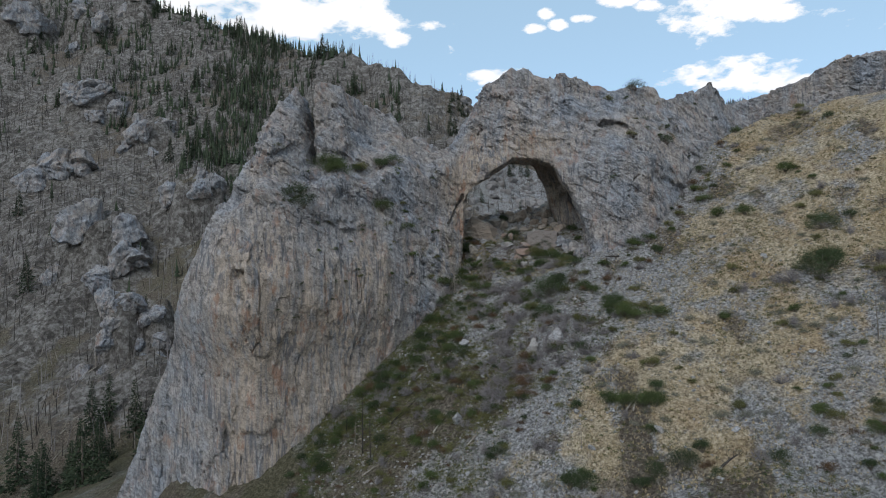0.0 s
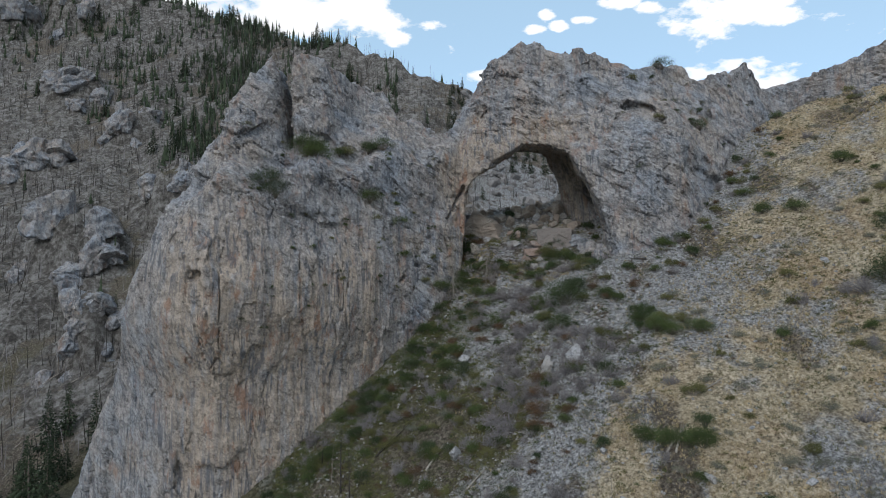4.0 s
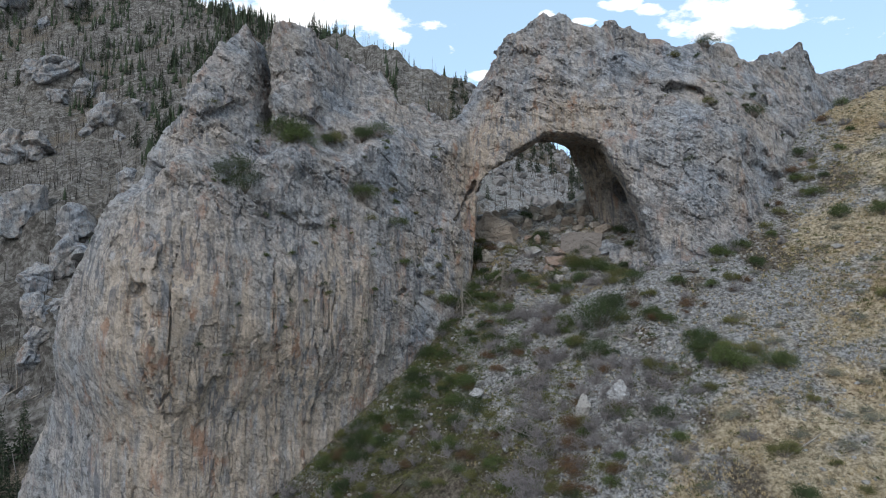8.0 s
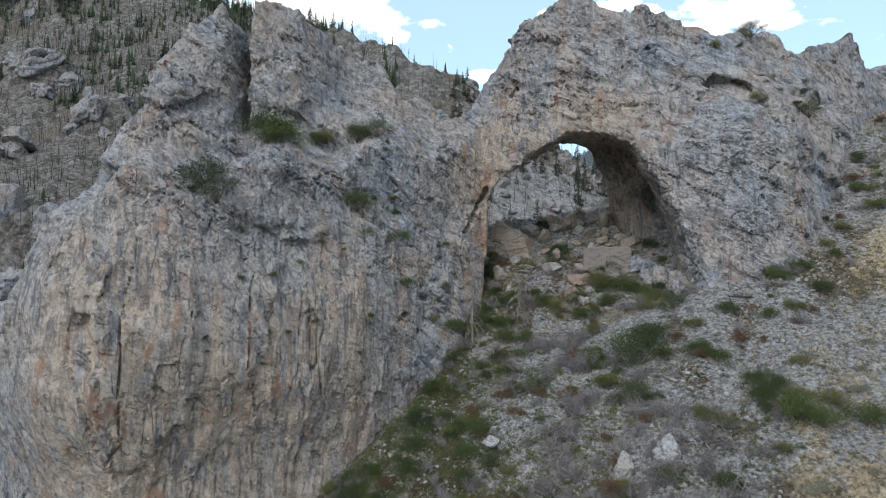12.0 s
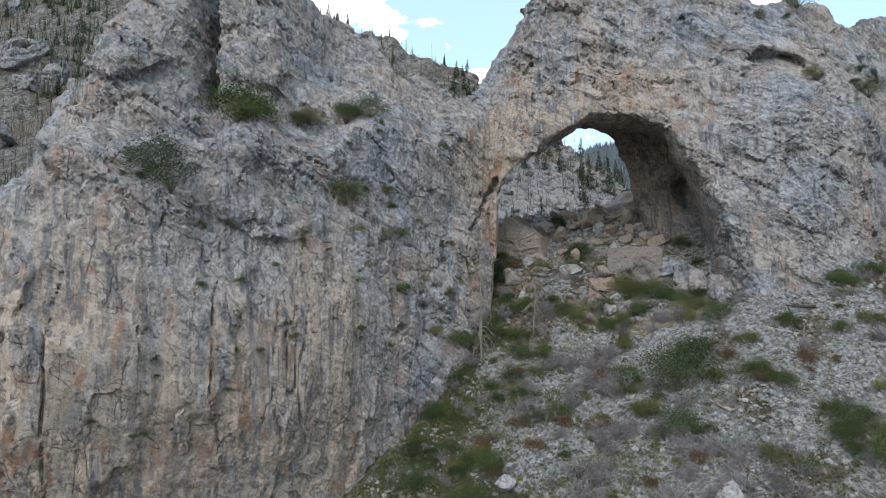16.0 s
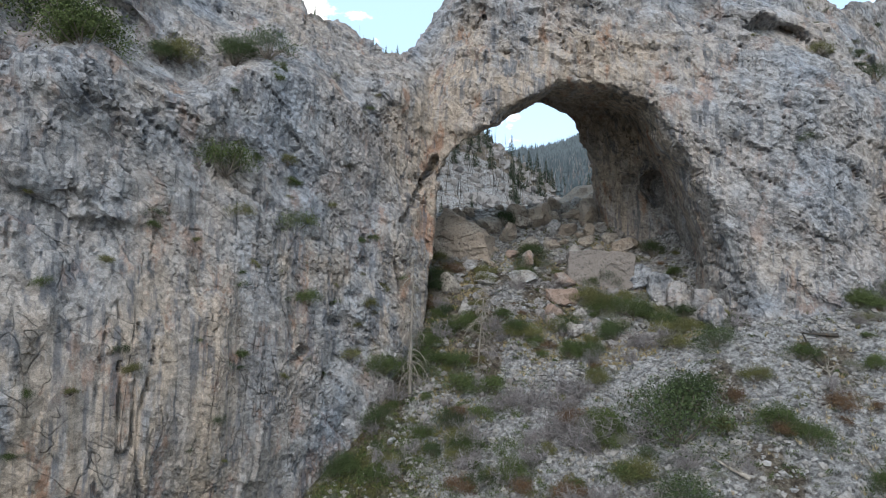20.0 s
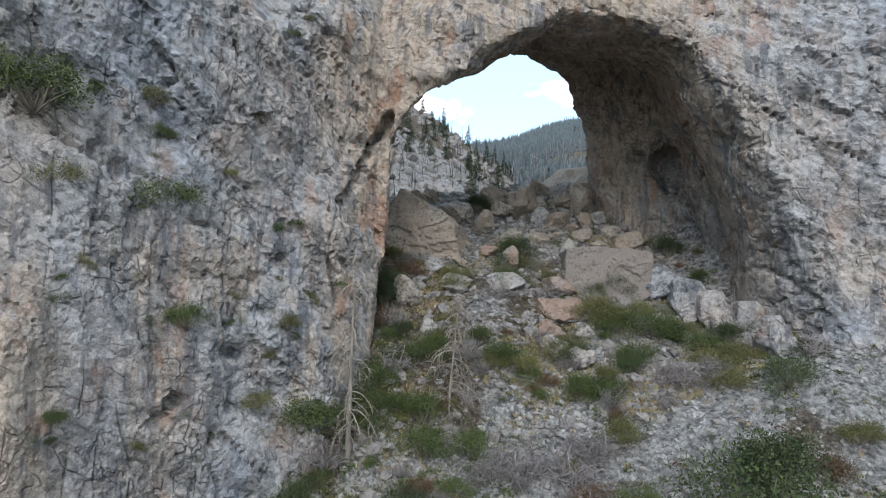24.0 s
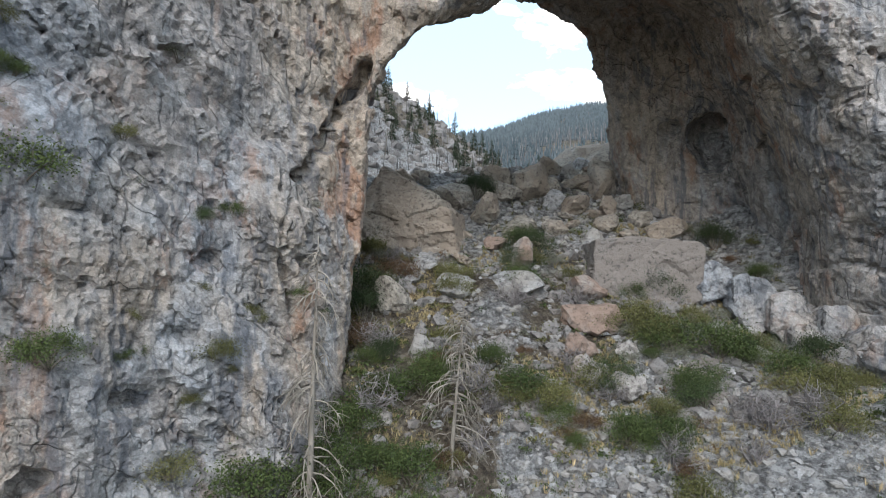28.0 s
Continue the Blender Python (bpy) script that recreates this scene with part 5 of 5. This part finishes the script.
for key, x, y, s, tall in (("red", 15.2, 133.4, 1.0, 1.5), ("tan", 6.6, 130.6, 1.1, 1.6), ("red", 16.9, 128.4, 1.5, 0.8), ("red", 15.6, 126.9, 1.2, 0.9), ("red", 15.2, 125.2, 1.1, 0.8), ("red", 18.2, 126.5, 0.8, 0.9),
                           ("red", 16.6, 123.9, 0.9, 0.8), ("red", 17.6, 130.6, 1.4, 0.6), ("grey", 9.2, 133.9, 0.9, 0.7), ("grey", 10.6, 131.8, 1.3, 0.5), ("grey", 7.6, 127.6, 0.8, 1.0), ("tan", 14.2, 138.0, 1.4, 0.9),
                           ("tan", 18.6, 140.6, 1.9, 1.1), ("tan", 20.2, 141.0, 1.3, 0.9), ("tan", 23.6, 138.4, 1.1, 1.1), ("tan", 25.2, 136.8, 1.0, 0.9), ("tan", 26.0, 135.4, 1.5, 0.8), ("tan", 22.4, 136.6, 1.2, 0.7),
                           ("tan", 16.2, 136.6, 1.2, 0.7), ("tan", 12.6, 139.6, 1.7, 0.8), ("red", 13.8, 135.4, 1.0, 0.7), ("tan", 18.4, 136.4, 1.1, 0.8), ("grey", 20.4, 134.6, 1.0, 0.8), ("tan", 16.4, 141.6, 1.5, 0.9),
                           ("tan", 24.2, 140.6, 1.8, 1.3), ("grey", 18.6, 101.1, 1.15, 1.3), ("grey", 14.7, 101.9, 1.0, 1.4), ("grey", 3.5, 110.8, 1.0, 0.7), ("grey", 4.0, 112.0, 0.9, 0.7), ("grey", 1.8, 97.4, 1.1, 0.9)):
    s2 = s * RNG.uniform(0.9, 1.1)
    boulder(key, on_ground(x, y, -0.35 * s * tall), (s2, s2 * 0.9, s2 * tall), RNG.uniform(-14, 14, 3) + [0, 0, RNG.uniform(0, 360)])
for x, y, z, size in ((27.6, 149.5, 16.0, (5.5, 4.5, 8.5)), (31.5, 150.5, 15.0, (5.5, 4.5, 11)), (24.0, 151.0, 13.5, (3.6, 3.0, 4.5))):
    boulder("tan", (x, y, z), size, (0, 0, x * 31), int(x) % 6, "cracked pale limestone outcrop behind the arch", "rock_outcrop")

ROCKS["crag"] = [boulder_mesh("crag", 60 + k, 17, 4, 0.12) for k in range(4)]
for me in ROCKS["crag"]:
    me.materials.append(ROCK)
rng = np.random.default_rng(39)
for cx, cy, ax, ay, high in CRAGS:
    for _ in range(11):
        a, r = rng.uniform(0, 6.28), rng.uniform(0, 0.85) ** 0.7
        x, y = cx + ax * r * math.cos(a), cy + ay * r * math.sin(a)
        q = rng.uniform(0.26, 0.50) * ax
        z = float(rough_land(np.array([x]), np.array([y]))[0])
        boulder("crag", (x, y, z - 0.42 * q), (q * rng.uniform(0.8, 1.4), q * 0.9, q * rng.uniform(0.7, 1.2)), (rng.uniform(-15, 15), rng.uniform(5, 30), rng.uniform(0, 360)), None, "pale grey limestone crag on the burnt slope", "crag")
rng = np.random.default_rng(38)
for _ in range(90):
    x, y = rng.uniform(9, 28), rng.uniform(131, 144)
    if not clear_of_rock(np.array([x]), np.array([y]), 0.3)[0] or rng.uniform() > 0.3 + 0.7 * (y - 131) / 12:
        continue
    q = 0.35 + 1.15 * rng.uniform() ** 2
    boulder("tan" if rng.uniform() < 0.65 else "grey", on_ground(x, y, -0.3 * q), (q * rng.uniform(0.9, 1.4), q, q * rng.uniform(0.6, 1.0)), rng.uniform(-20, 20, 3) + [0, 0, rng.uniform(0, 360)])

rx, ry = scatter(1500, -24, 70, 66, 141, lambda x, y: 0.16 + 0.22 * (1 - meadow(x, y)) * smooth(100, 128, y), 91)
rs = 0.16 + 0.5 * RNG.uniform(size=len(rx)) ** 3
for x, y, s in list(zip(rx, ry, rs))[:300]:
    key = "tan" if y > 128 and RNG.uniform() < 0.6 else ("red" if y > 120 and RNG.uniform() < 0.4 else "grey")
    boulder(key, on_ground(x, y, -0.2 * s), (s * RNG.uniform(0.8, 1.4), s, s * RNG.uniform(0.5, 0.9)), RNG.uniform(-20, 20, 3) + [0, 0, RNG.uniform(0, 360)])


# ---- loose stones, grass ----
def stones(name, n, box, want, lo, hi, seed, mat, label):
    rng = np.random.default_rng(seed)
    x, y = scatter(n, *box, want, seed, 0.2)
    n = len(x)
    z = rough_land(x, y)
    bm = bmesh.new()
    bmesh.ops.create_icosphere(bm, subdivisions=1, radius=1)
    base = np.array([v.co[:] for v in bm.verts])
    tri = np.array([[v.index for v in f.verts] for f in bm.faces])
    bm.free()
    s = lo + (hi - lo) * rng.uniform(size=n) ** 4
    shape = base[None] * rng.uniform(0.55, 1.25, (n, len(base), 1)) * (s[:, None, None] * rng.uniform(0.6, 1.4, (n, 1, 3)) * [1, 1, 0.75])
    a = rng.uniform(0, 6.28, n)
    c, sn = np.cos(a)[:, None], np.sin(a)[:, None]
    v = np.stack([shape[..., 0] * c - shape[..., 1] * sn + x[:, None], shape[..., 0] * sn + shape[..., 1] * c + y[:, None], shape[..., 2] + (z + 0.12 * s)[:, None]], -1)
    f = tri[None] + (np.arange(n) * len(base))[:, None, None]
    me = raw_mesh(name, v.reshape(-1, 3), f.reshape(-1, 3))
    me.polygons.foreach_set("use_smooth", np.zeros(len(me.polygons), dtype=bool))
    tagged(place(name, me, mat), label, "stones", kind="stuff")


stones("scree", 84000, (-24, 60, 72, 141), lambda x, y: (1 - 0.93 * meadow(x, y)) * smooth(-0.25, 0.25, fbm(x * 0.12, y * 0.07, 8.8, 3, 66) + 0.15) * (0.35 + 0.65 * smooth(-12, 4, x)), 0.04, 0.30, 95, STONE,
       "broken pale grey limestone scree covering the gully")
stones("talus", 9000, (3, 31, 120, 145), lambda x, y: 0.75 * smooth(-0.3, 0.2, fbm(x * 0.3, y * 0.3, 3.3, 2, 67)), 0.06, 0.6, 96, STONE_PINK, "grey and rusty broken talus on the arch floor")
stones("slope_stones", 5000, (10, 82, 60, 135), lambda x, y: 0.5 + 0.0 * x, 0.05, 0.3, 97, STONE, "scattered grey stones in the dry grass")


def grass(name, n, box, want, seed, mat, label, tall, blades):
    rng = np.random.default_rng(seed)
    x, y = scatter(n, *box, want, seed, 0.2)
    z = rough_land(x, y)
    m = len(x)
    root = np.stack([x, y, z - 0.03], 1)
    size = tall * rng.uniform(0.5, 1.3, m)
    a = rng.uniform(0, 6.28, (m, blades))
    out = rng.uniform(0.15, 0.9, (m, blades))
    way = np.stack([np.cos(a) * out, np.sin(a) * out, np.ones_like(a)], -1) * size[:, None, None]
    side = np.stack([-np.sin(a), np.cos(a), np.zeros_like(a)], -1) * (0.05 * size)[:, None, None]
    foot = root[:, None] + way * [0.25, 0.25, 0.0]
    v = np.stack([foot - side, foot + side, foot + way * 0.75, ], 2).reshape(-1, 3)
    f = np.arange(len(v)).reshape(-1, 3)
    tagged(place(name, raw_mesh(name, v, f), mat), label, "grass", kind="stuff")


grass("dry_grass", 46000, (2, 86, 58, 136), lambda x, y: (0.12 + 0.85 * meadow(x, y)) * smooth(-0.35, 0.2, fbm(x * 0.35, y * 0.35, 5.1, 2, 68)), 98, STRAW, "golden dry grass tufts on the hillside", 0.42, 11)
grass("floor_grass", 14000, (4, 26, 119, 137), lambda x, y: 0.8 * smooth(-0.12, 0.25, fbm(x * 0.2, y * 0.2, 2.1, 3, 70)), 100, DULL_STRAW, "yellowed grass tufts below the arch", 0.3, 16)
grass("green_grass", 20000, (-24, 86, 60, 141), lambda x, y: (0.35 + 0.55 * meadow(x, y)) * smooth(-0.25, 0.2, fbm(x * 0.16, y * 0.16, 6.1, 3, 69)), 99, TUFT, "olive green low plants among the stones", 0.4, 11)


def low_plants(name, n, box, want, seed, mat, label, lo, hi, leaves):
    rng = np.random.default_rng(seed)
    x, y = scatter(n, *box, want, seed, 0.15)
    m = len(x)
    r = rng.uniform(lo, hi, m)
    z = rough_land(x, y)
    p = rng.normal(size=(m, leaves, 3)) * [0.45, 0.45, 0.3]
    p[..., 2] = np.abs(p[..., 2])
    at = np.stack([x, y, z], 1)[:, None] + p * r[:, None, None]
    pile = Pile()
    pile.leaves(at.reshape(-1, 3), 0.075, rng, [0, 0, 0.6])
    tagged(place(name, pile.mesh(name), mat), label, "plants", kind="stuff")


def gully(x, y):
    return (1 - 0.8 * meadow(x, y)) * smooth(-0.2, 0.25, fbm(x * 0.14, y * 0.10, 6.6, 3, 64))


low_plants("low_green_plants", 6000, (-24, 80, 66, 141), lambda x, y: 0.6 * gully(x, y), 111, LEAF_GREEN, "low green plants between the stones", 0.25, 0.6, 46)
low_plants("low_olive_plants", 10000, (-24, 84, 64, 141), lambda x, y: 0.75 * gully(x, y + 40), 112, LEAF_OLIVE, "low olive plants between the stones", 0.25, 0.65, 46)
low_plants("gully_plants", 9000, (-24, 16, 64, 110), lambda x, y: (1 - meadow(x, y)) * smooth(-0.15, 0.2, fbm(x * 0.10, y * 0.13, 1.6, 3, 65)), 110, LEAF_OLIVE, "low olive and brown plants in the gully", 0.3, 0.7, 46)
low_plants("low_brown_plants", 5000, (-24, 84, 64, 141), lambda x, y: 0.6 * gully(x + 60, y), 113, LEAF_RED, "low withered brown plants between the stones", 0.2, 0.5, 40)
low_plants("low_grey_plants", 5000, (-24, 84, 64, 141), lambda x, y: 0.5 + 0.0 * x, 114, LEAF_SAGE, "low grey plants among stones and grass", 0.2, 0.45, 36)


def cliff_foot(x, y):
    """A strip of thicker growth along the foot of the buttress."""
    off = line(FRONT, x) - y
    return np.exp(-((off - 4) / 6.0) ** 2) * (1 - smooth(6, 14, x)) * smooth(-0.4, 0.1, fbm(x * 0.3, y * 0.3, 9.6, 2, 63))


low_plants("cliff_foot_plants", 9000, (-24, 12, 92, 130), lambda x, y: 0.9 * cliff_foot(x, y), 115, LEAF_GREEN, "dense green and olive plants along the cliff foot", 0.3, 0.75, 46)
low_plants("cliff_foot_herbs", 9000, (-24, 12, 92, 130), lambda x, y: 0.9 * cliff_foot(x + 7, y), 116, LEAF_OLIVE, "olive herbs along the cliff foot", 0.25, 0.7, 46)
for kind, seed in (("green", 117), ("bare", 118), ("dark", 119)):
    for x, y in zip(*scatter(420, -22, 11, 92, 128, lambda x, y: 0.5 * cliff_foot(x, y), seed)):
        put_thing(SHRUBS[kind], on_ground(x, y, 0.06), RNG.uniform(0.6, 1.5), RNG)


for x, y in zip(*scatter(110, 6, 26, 96, 121, lambda x, y: smooth(-0.1, 0.15, fbm(x * 0.14, y * 0.14, 4.6, 2, 59)), 120)):
    put_thing(SHRUBS["bare"], on_ground(x, y, 0.06), RNG.uniform(1.1, 2.2), RNG)


# ---- the wooded slopes ----
def conifer(name, label, height, wide, seed, whorls=20, group="spruces on the slope"):
    rng = np.random.default_rng(seed)
    root = empty(name)
    tagged(root, label, "conifer", group)
    trunk, crown = Pile(), Pile()
    trunk.tube([(0, 0, -0.5), (0, 0, height * 0.5), (0, 0, height * 0.98)], [0.02 * height, 0.012 * height, 0.01], 5)
    for k in range(whorls):
        t = 0.06 + 0.93 * k / whorls
        r = wide * (1 - t) ** 0.8 * rng.uniform(0.7, 1.2) + 0.1
        for a in rng.uniform(0, 6.28, 7):
            tip = np.array([math.cos(a) * r, math.sin(a) * r, -0.35 * r])
            s = np.linspace(0.15, 1, 7)[:, None] * tip + [0, 0, height * t]
            crown.leaves(s + rng.normal(size=s.shape) * 0.12 * r, 0.16 * r + 0.08, rng, tip * 1.2)
    place("trunk", trunk.mesh("trunk"), BROWN_WOOD, root)
    place("crown", crown.mesh("crown"), NEEDLE, root)
    return root


SPRUCES = [conifer("spruce", "dark green narrow spruce on the burnt slope", 11 + k, 1.9 + 0.25 * k, 71 + k) for k in range(4)]


def slope_trees(pool, n, want, seed, lo, hi, box, lean=2):
    rng = np.random.default_rng(seed)
    x, y = rng.uniform(box[0], box[1], n * 14), rng.uniform(box[2], box[3], n * 14)
    ok = rng.uniform(size=len(x)) < want(x, y)
    x, y = x[ok][:n], y[ok][:n]
    z = rough_land(x, y)
    for a, b, c in zip(x, y, z):
        put_thing(pool, (a, b, c - 0.2), rng.uniform(lo, hi), rng, 1.0, lean)


def woods(x, y):
    """Where the live spruces stand: along the ridge and down one gully."""
    up = line(RIDGE_Y, x) - y
    ridge = (up > -6) & (up < 62 + 45 * smooth(-40, -120, x) + 30 * vnoise(x * 0.02, y * 0.02, 0.0, 5)) & (x < -20)
    gully = (np.abs(x + 118 + 0.12 * (y - 340)) < 18) & (y > 270) & (up > 0)
    return np.where(ridge, 0.30 * smooth(-0.2, 0.3, fbm(x * 0.03, y * 0.03, 2.0, 3, 77) + 0.1), 0) + np.where(gully, 0.45, 0) + np.where((up > -5) & (up < 12) & (x < -55), 0.45, 0) + 0.012


def valley(x, y):
    return np.where((np.hypot(x + 86, y - 160) < 26) & (y < 176), 1.0, 0.0)


def burnt(x, y):
    return (0.35 + 0.5 * smooth(-0.3, 0.3, fbm(x * 0.03, y * 0.03, 7.0, 3, 78))) * np.where(x > 5, 0.4, 1.0) * np.where(np.abs(line(RIDGE_Y, x) - y) < 12, 0.35, 1.0)


def beyond(x, y):
    up = line(RIDGE_Y, x) - y
    return np.where((up > -4) & (up < 40), 0.6, 0.12)


slope_trees(SPRUCES, 185, woods, 81, 0.6, 1.15, (-330, 5, 200, 480))
slope_trees(SPRUCES, 26, valley, 82, 0.8, 1.3, (-125, -60, 140, 185))
slope_trees(SPRUCES, 88, beyond, 83, 0.5, 1.05, (5, 105, 215, 385))
FAR_SNAGS = [dead_tree("dead_spruce", "thin grey burnt tree standing on the slope", 8 + 1.3 * k, (BURNT_WOOD, BROWN_WOOD, TWIG_GREY)[k % 3], 86 + k, 16, 0.9, 0.1, False, 0.25, "burnt trees of the far slope") for k in range(5)]
slope_trees(FAR_SNAGS, 230, burnt, 84, 0.45, 1.15, (-300, 5, 165, 430), 4)
slope_trees(FAR_SNAGS, 90, burnt, 85, 0.4, 0.9, (5, 100, 190, 360), 4)


def far_wood(name, n, box, want, seed, mat, label, tall, wide, leafy):
    """Trees too far and too many to tell apart."""
    rng = np.random.default_rng(seed)
    x, y = rng.uniform(box[0], box[1], n), rng.uniform(box[2], box[3], n)
    ok = rng.uniform(size=n) < want(x, y)
    x, y = x[ok], y[ok]
    z = rough_land(x, y)
    m = len(x)
    h = tall * rng.uniform(0.4, 1.2, m)
    pile = Pile()
    if leafy:
        for k in range(5):
            t = k / 5
            a = rng.uniform(0, 6.28, m)
            ring = []
            for j in range(3):
                b = a + j * 2.094
                r = wide * (1 - t) * rng.uniform(0.6, 1.2, m)
                ring.append(np.stack([x + np.cos(b) * r, y + np.sin(b) * r, z + h * (t + 0.04)], 1))
            tip = np.stack([x, y, z + h * (t + 0.36)], 1)
            v = np.stack(ring + [tip], 1).reshape(-1, 3)
            i = np.arange(m)[:, None] * 4
            pile.add(v, np.concatenate([i + [[0, 1, 3]], i + [[1, 2, 3]], i + [[2, 0, 3]]]))
    else:
        lean = rng.normal(size=(m, 2)) * 0.12 * h[:, None]
        ring = [np.stack([x + wide * math.cos(j * 2.094), y + wide * math.sin(j * 2.094), z - 0.3], 1) for j in range(3)]
        ring += [np.stack([x + lean[:, 0] + 0.4 * wide * math.cos(j * 2.094), y + lean[:, 1] + 0.4 * wide * math.sin(j * 2.094), z + h], 1) for j in range(3)]
        i = np.arange(m)[:, None] * 6
        pile.add(np.stack(ring, 1).reshape(-1, 3), np.concatenate([i + [t] for t in ((0, 1, 4), (0, 4, 3), (1, 2, 5), (1, 5, 4), (2, 0, 3), (2, 3, 5), (3, 4, 5))]))
    tagged(place(name, pile.mesh(name), mat), label, "forest", kind="stuff")


far_wood("burnt_forest", 12000, (-420, 110, 165, 480), burnt, 87, BURNT_WOOD, "thousands of burnt trunks on the far slope", 8, 0.14, False)
far_wood("grey_forest", 12000, (-420, 110, 165, 480), burnt, 88, TWIG_GREY, "bleached dead trunks on the far slope", 7, 0.12, False)
def fallen_wood(name, n, box, seed, mat, label):
    rng = np.random.default_rng(seed)
    x, y = rng.uniform(box[0], box[1], n), rng.uniform(box[2], box[3], n)
    a, ln = rng.uniform(0, 6.28, n), rng.uniform(3, 8, n)
    pile = Pile()
    p, q = np.stack([x, y], 1), np.stack([x + np.cos(a) * ln, y + np.sin(a) * ln], 1)
    zp, zq = rough_land(*p.T) + 0.25, rough_land(*q.T) + 0.25
    side = np.stack([-np.sin(a), np.cos(a)], 1) * 0.17
    v = np.stack([np.column_stack([p + side, zp]), np.column_stack([p - side, zp]), np.column_stack([p, zp + 0.34]), np.column_stack([q, zq])], 1)
    i = np.arange(n)[:, None] * 4
    pile.add(v.reshape(-1, 3), np.concatenate([i + [t] for t in ((0, 1, 2), (0, 2, 3), (2, 1, 3), (1, 0, 3))]))
    tagged(place(name, pile.mesh(name), mat), label, "logs", kind="stuff")


stones("rubble", 9000, (6, 105, 178, 372), lambda x, y: 0.35 + 0.65 * smooth(-0.1, 0.3, fbm(x * 0.05, y * 0.05, 1.1, 3, 72)), 0.3, 3.0, 92, STONE_PINK, "grey limestone rubble on the slope beyond the arch")
fallen_wood("fallen_trunks", 1500, (-300, 100, 165, 430), 91, DEAD_WOOD, "bleached fallen trunks strewn on the far slope")
far_wood("spruce_forest", 13000, (-420, 5, 200, 490), woods, 89, NEEDLE, "dark spruce forest along the far ridge", 8, 1.5, True)
# needles here and on the distant mountain carry painted haze
far_wood("valley_forest", 5200, (90, 330, 330, 660), lambda x, y: 0.3 + 0.7 * smooth(-0.1, 0.2, fbm(x * 0.012, y * 0.012, 3.0, 3, 80)), 93, NEEDLE_HAZED, "sparse dark forest in the valley beyond the arch, haze in its colour", 10, 2.0, True)
far_wood("valley_snags", 5200, (90, 330, 330, 660), lambda x, y: 0.8 + 0.0 * x, 94, TWIG_GREY, "bleached dead trunks in the valley beyond the arch", 9, 0.2, False)
far_wood("distant_forest", 22000, (150, 1000, 700, 1250), lambda x, y: 0.35 + 0.6 * smooth(-0.2, 0.2, fbm(x * 0.006, y * 0.006, 1.0, 3, 79)), 90, NEEDLE_HAZED, "dark forest on the distant mountain, haze in its colour", 13, 3.2, True)

# models that found no place
for pool in (*SHRUBS.values(), SNAGS, SPRUCES, FAR_SNAGS):
    for ob in pool:
        if ob.name not in USED:
            for child in list(ob.children):
                bpy.data.objects.remove(child)
            bpy.data.objects.remove(ob)
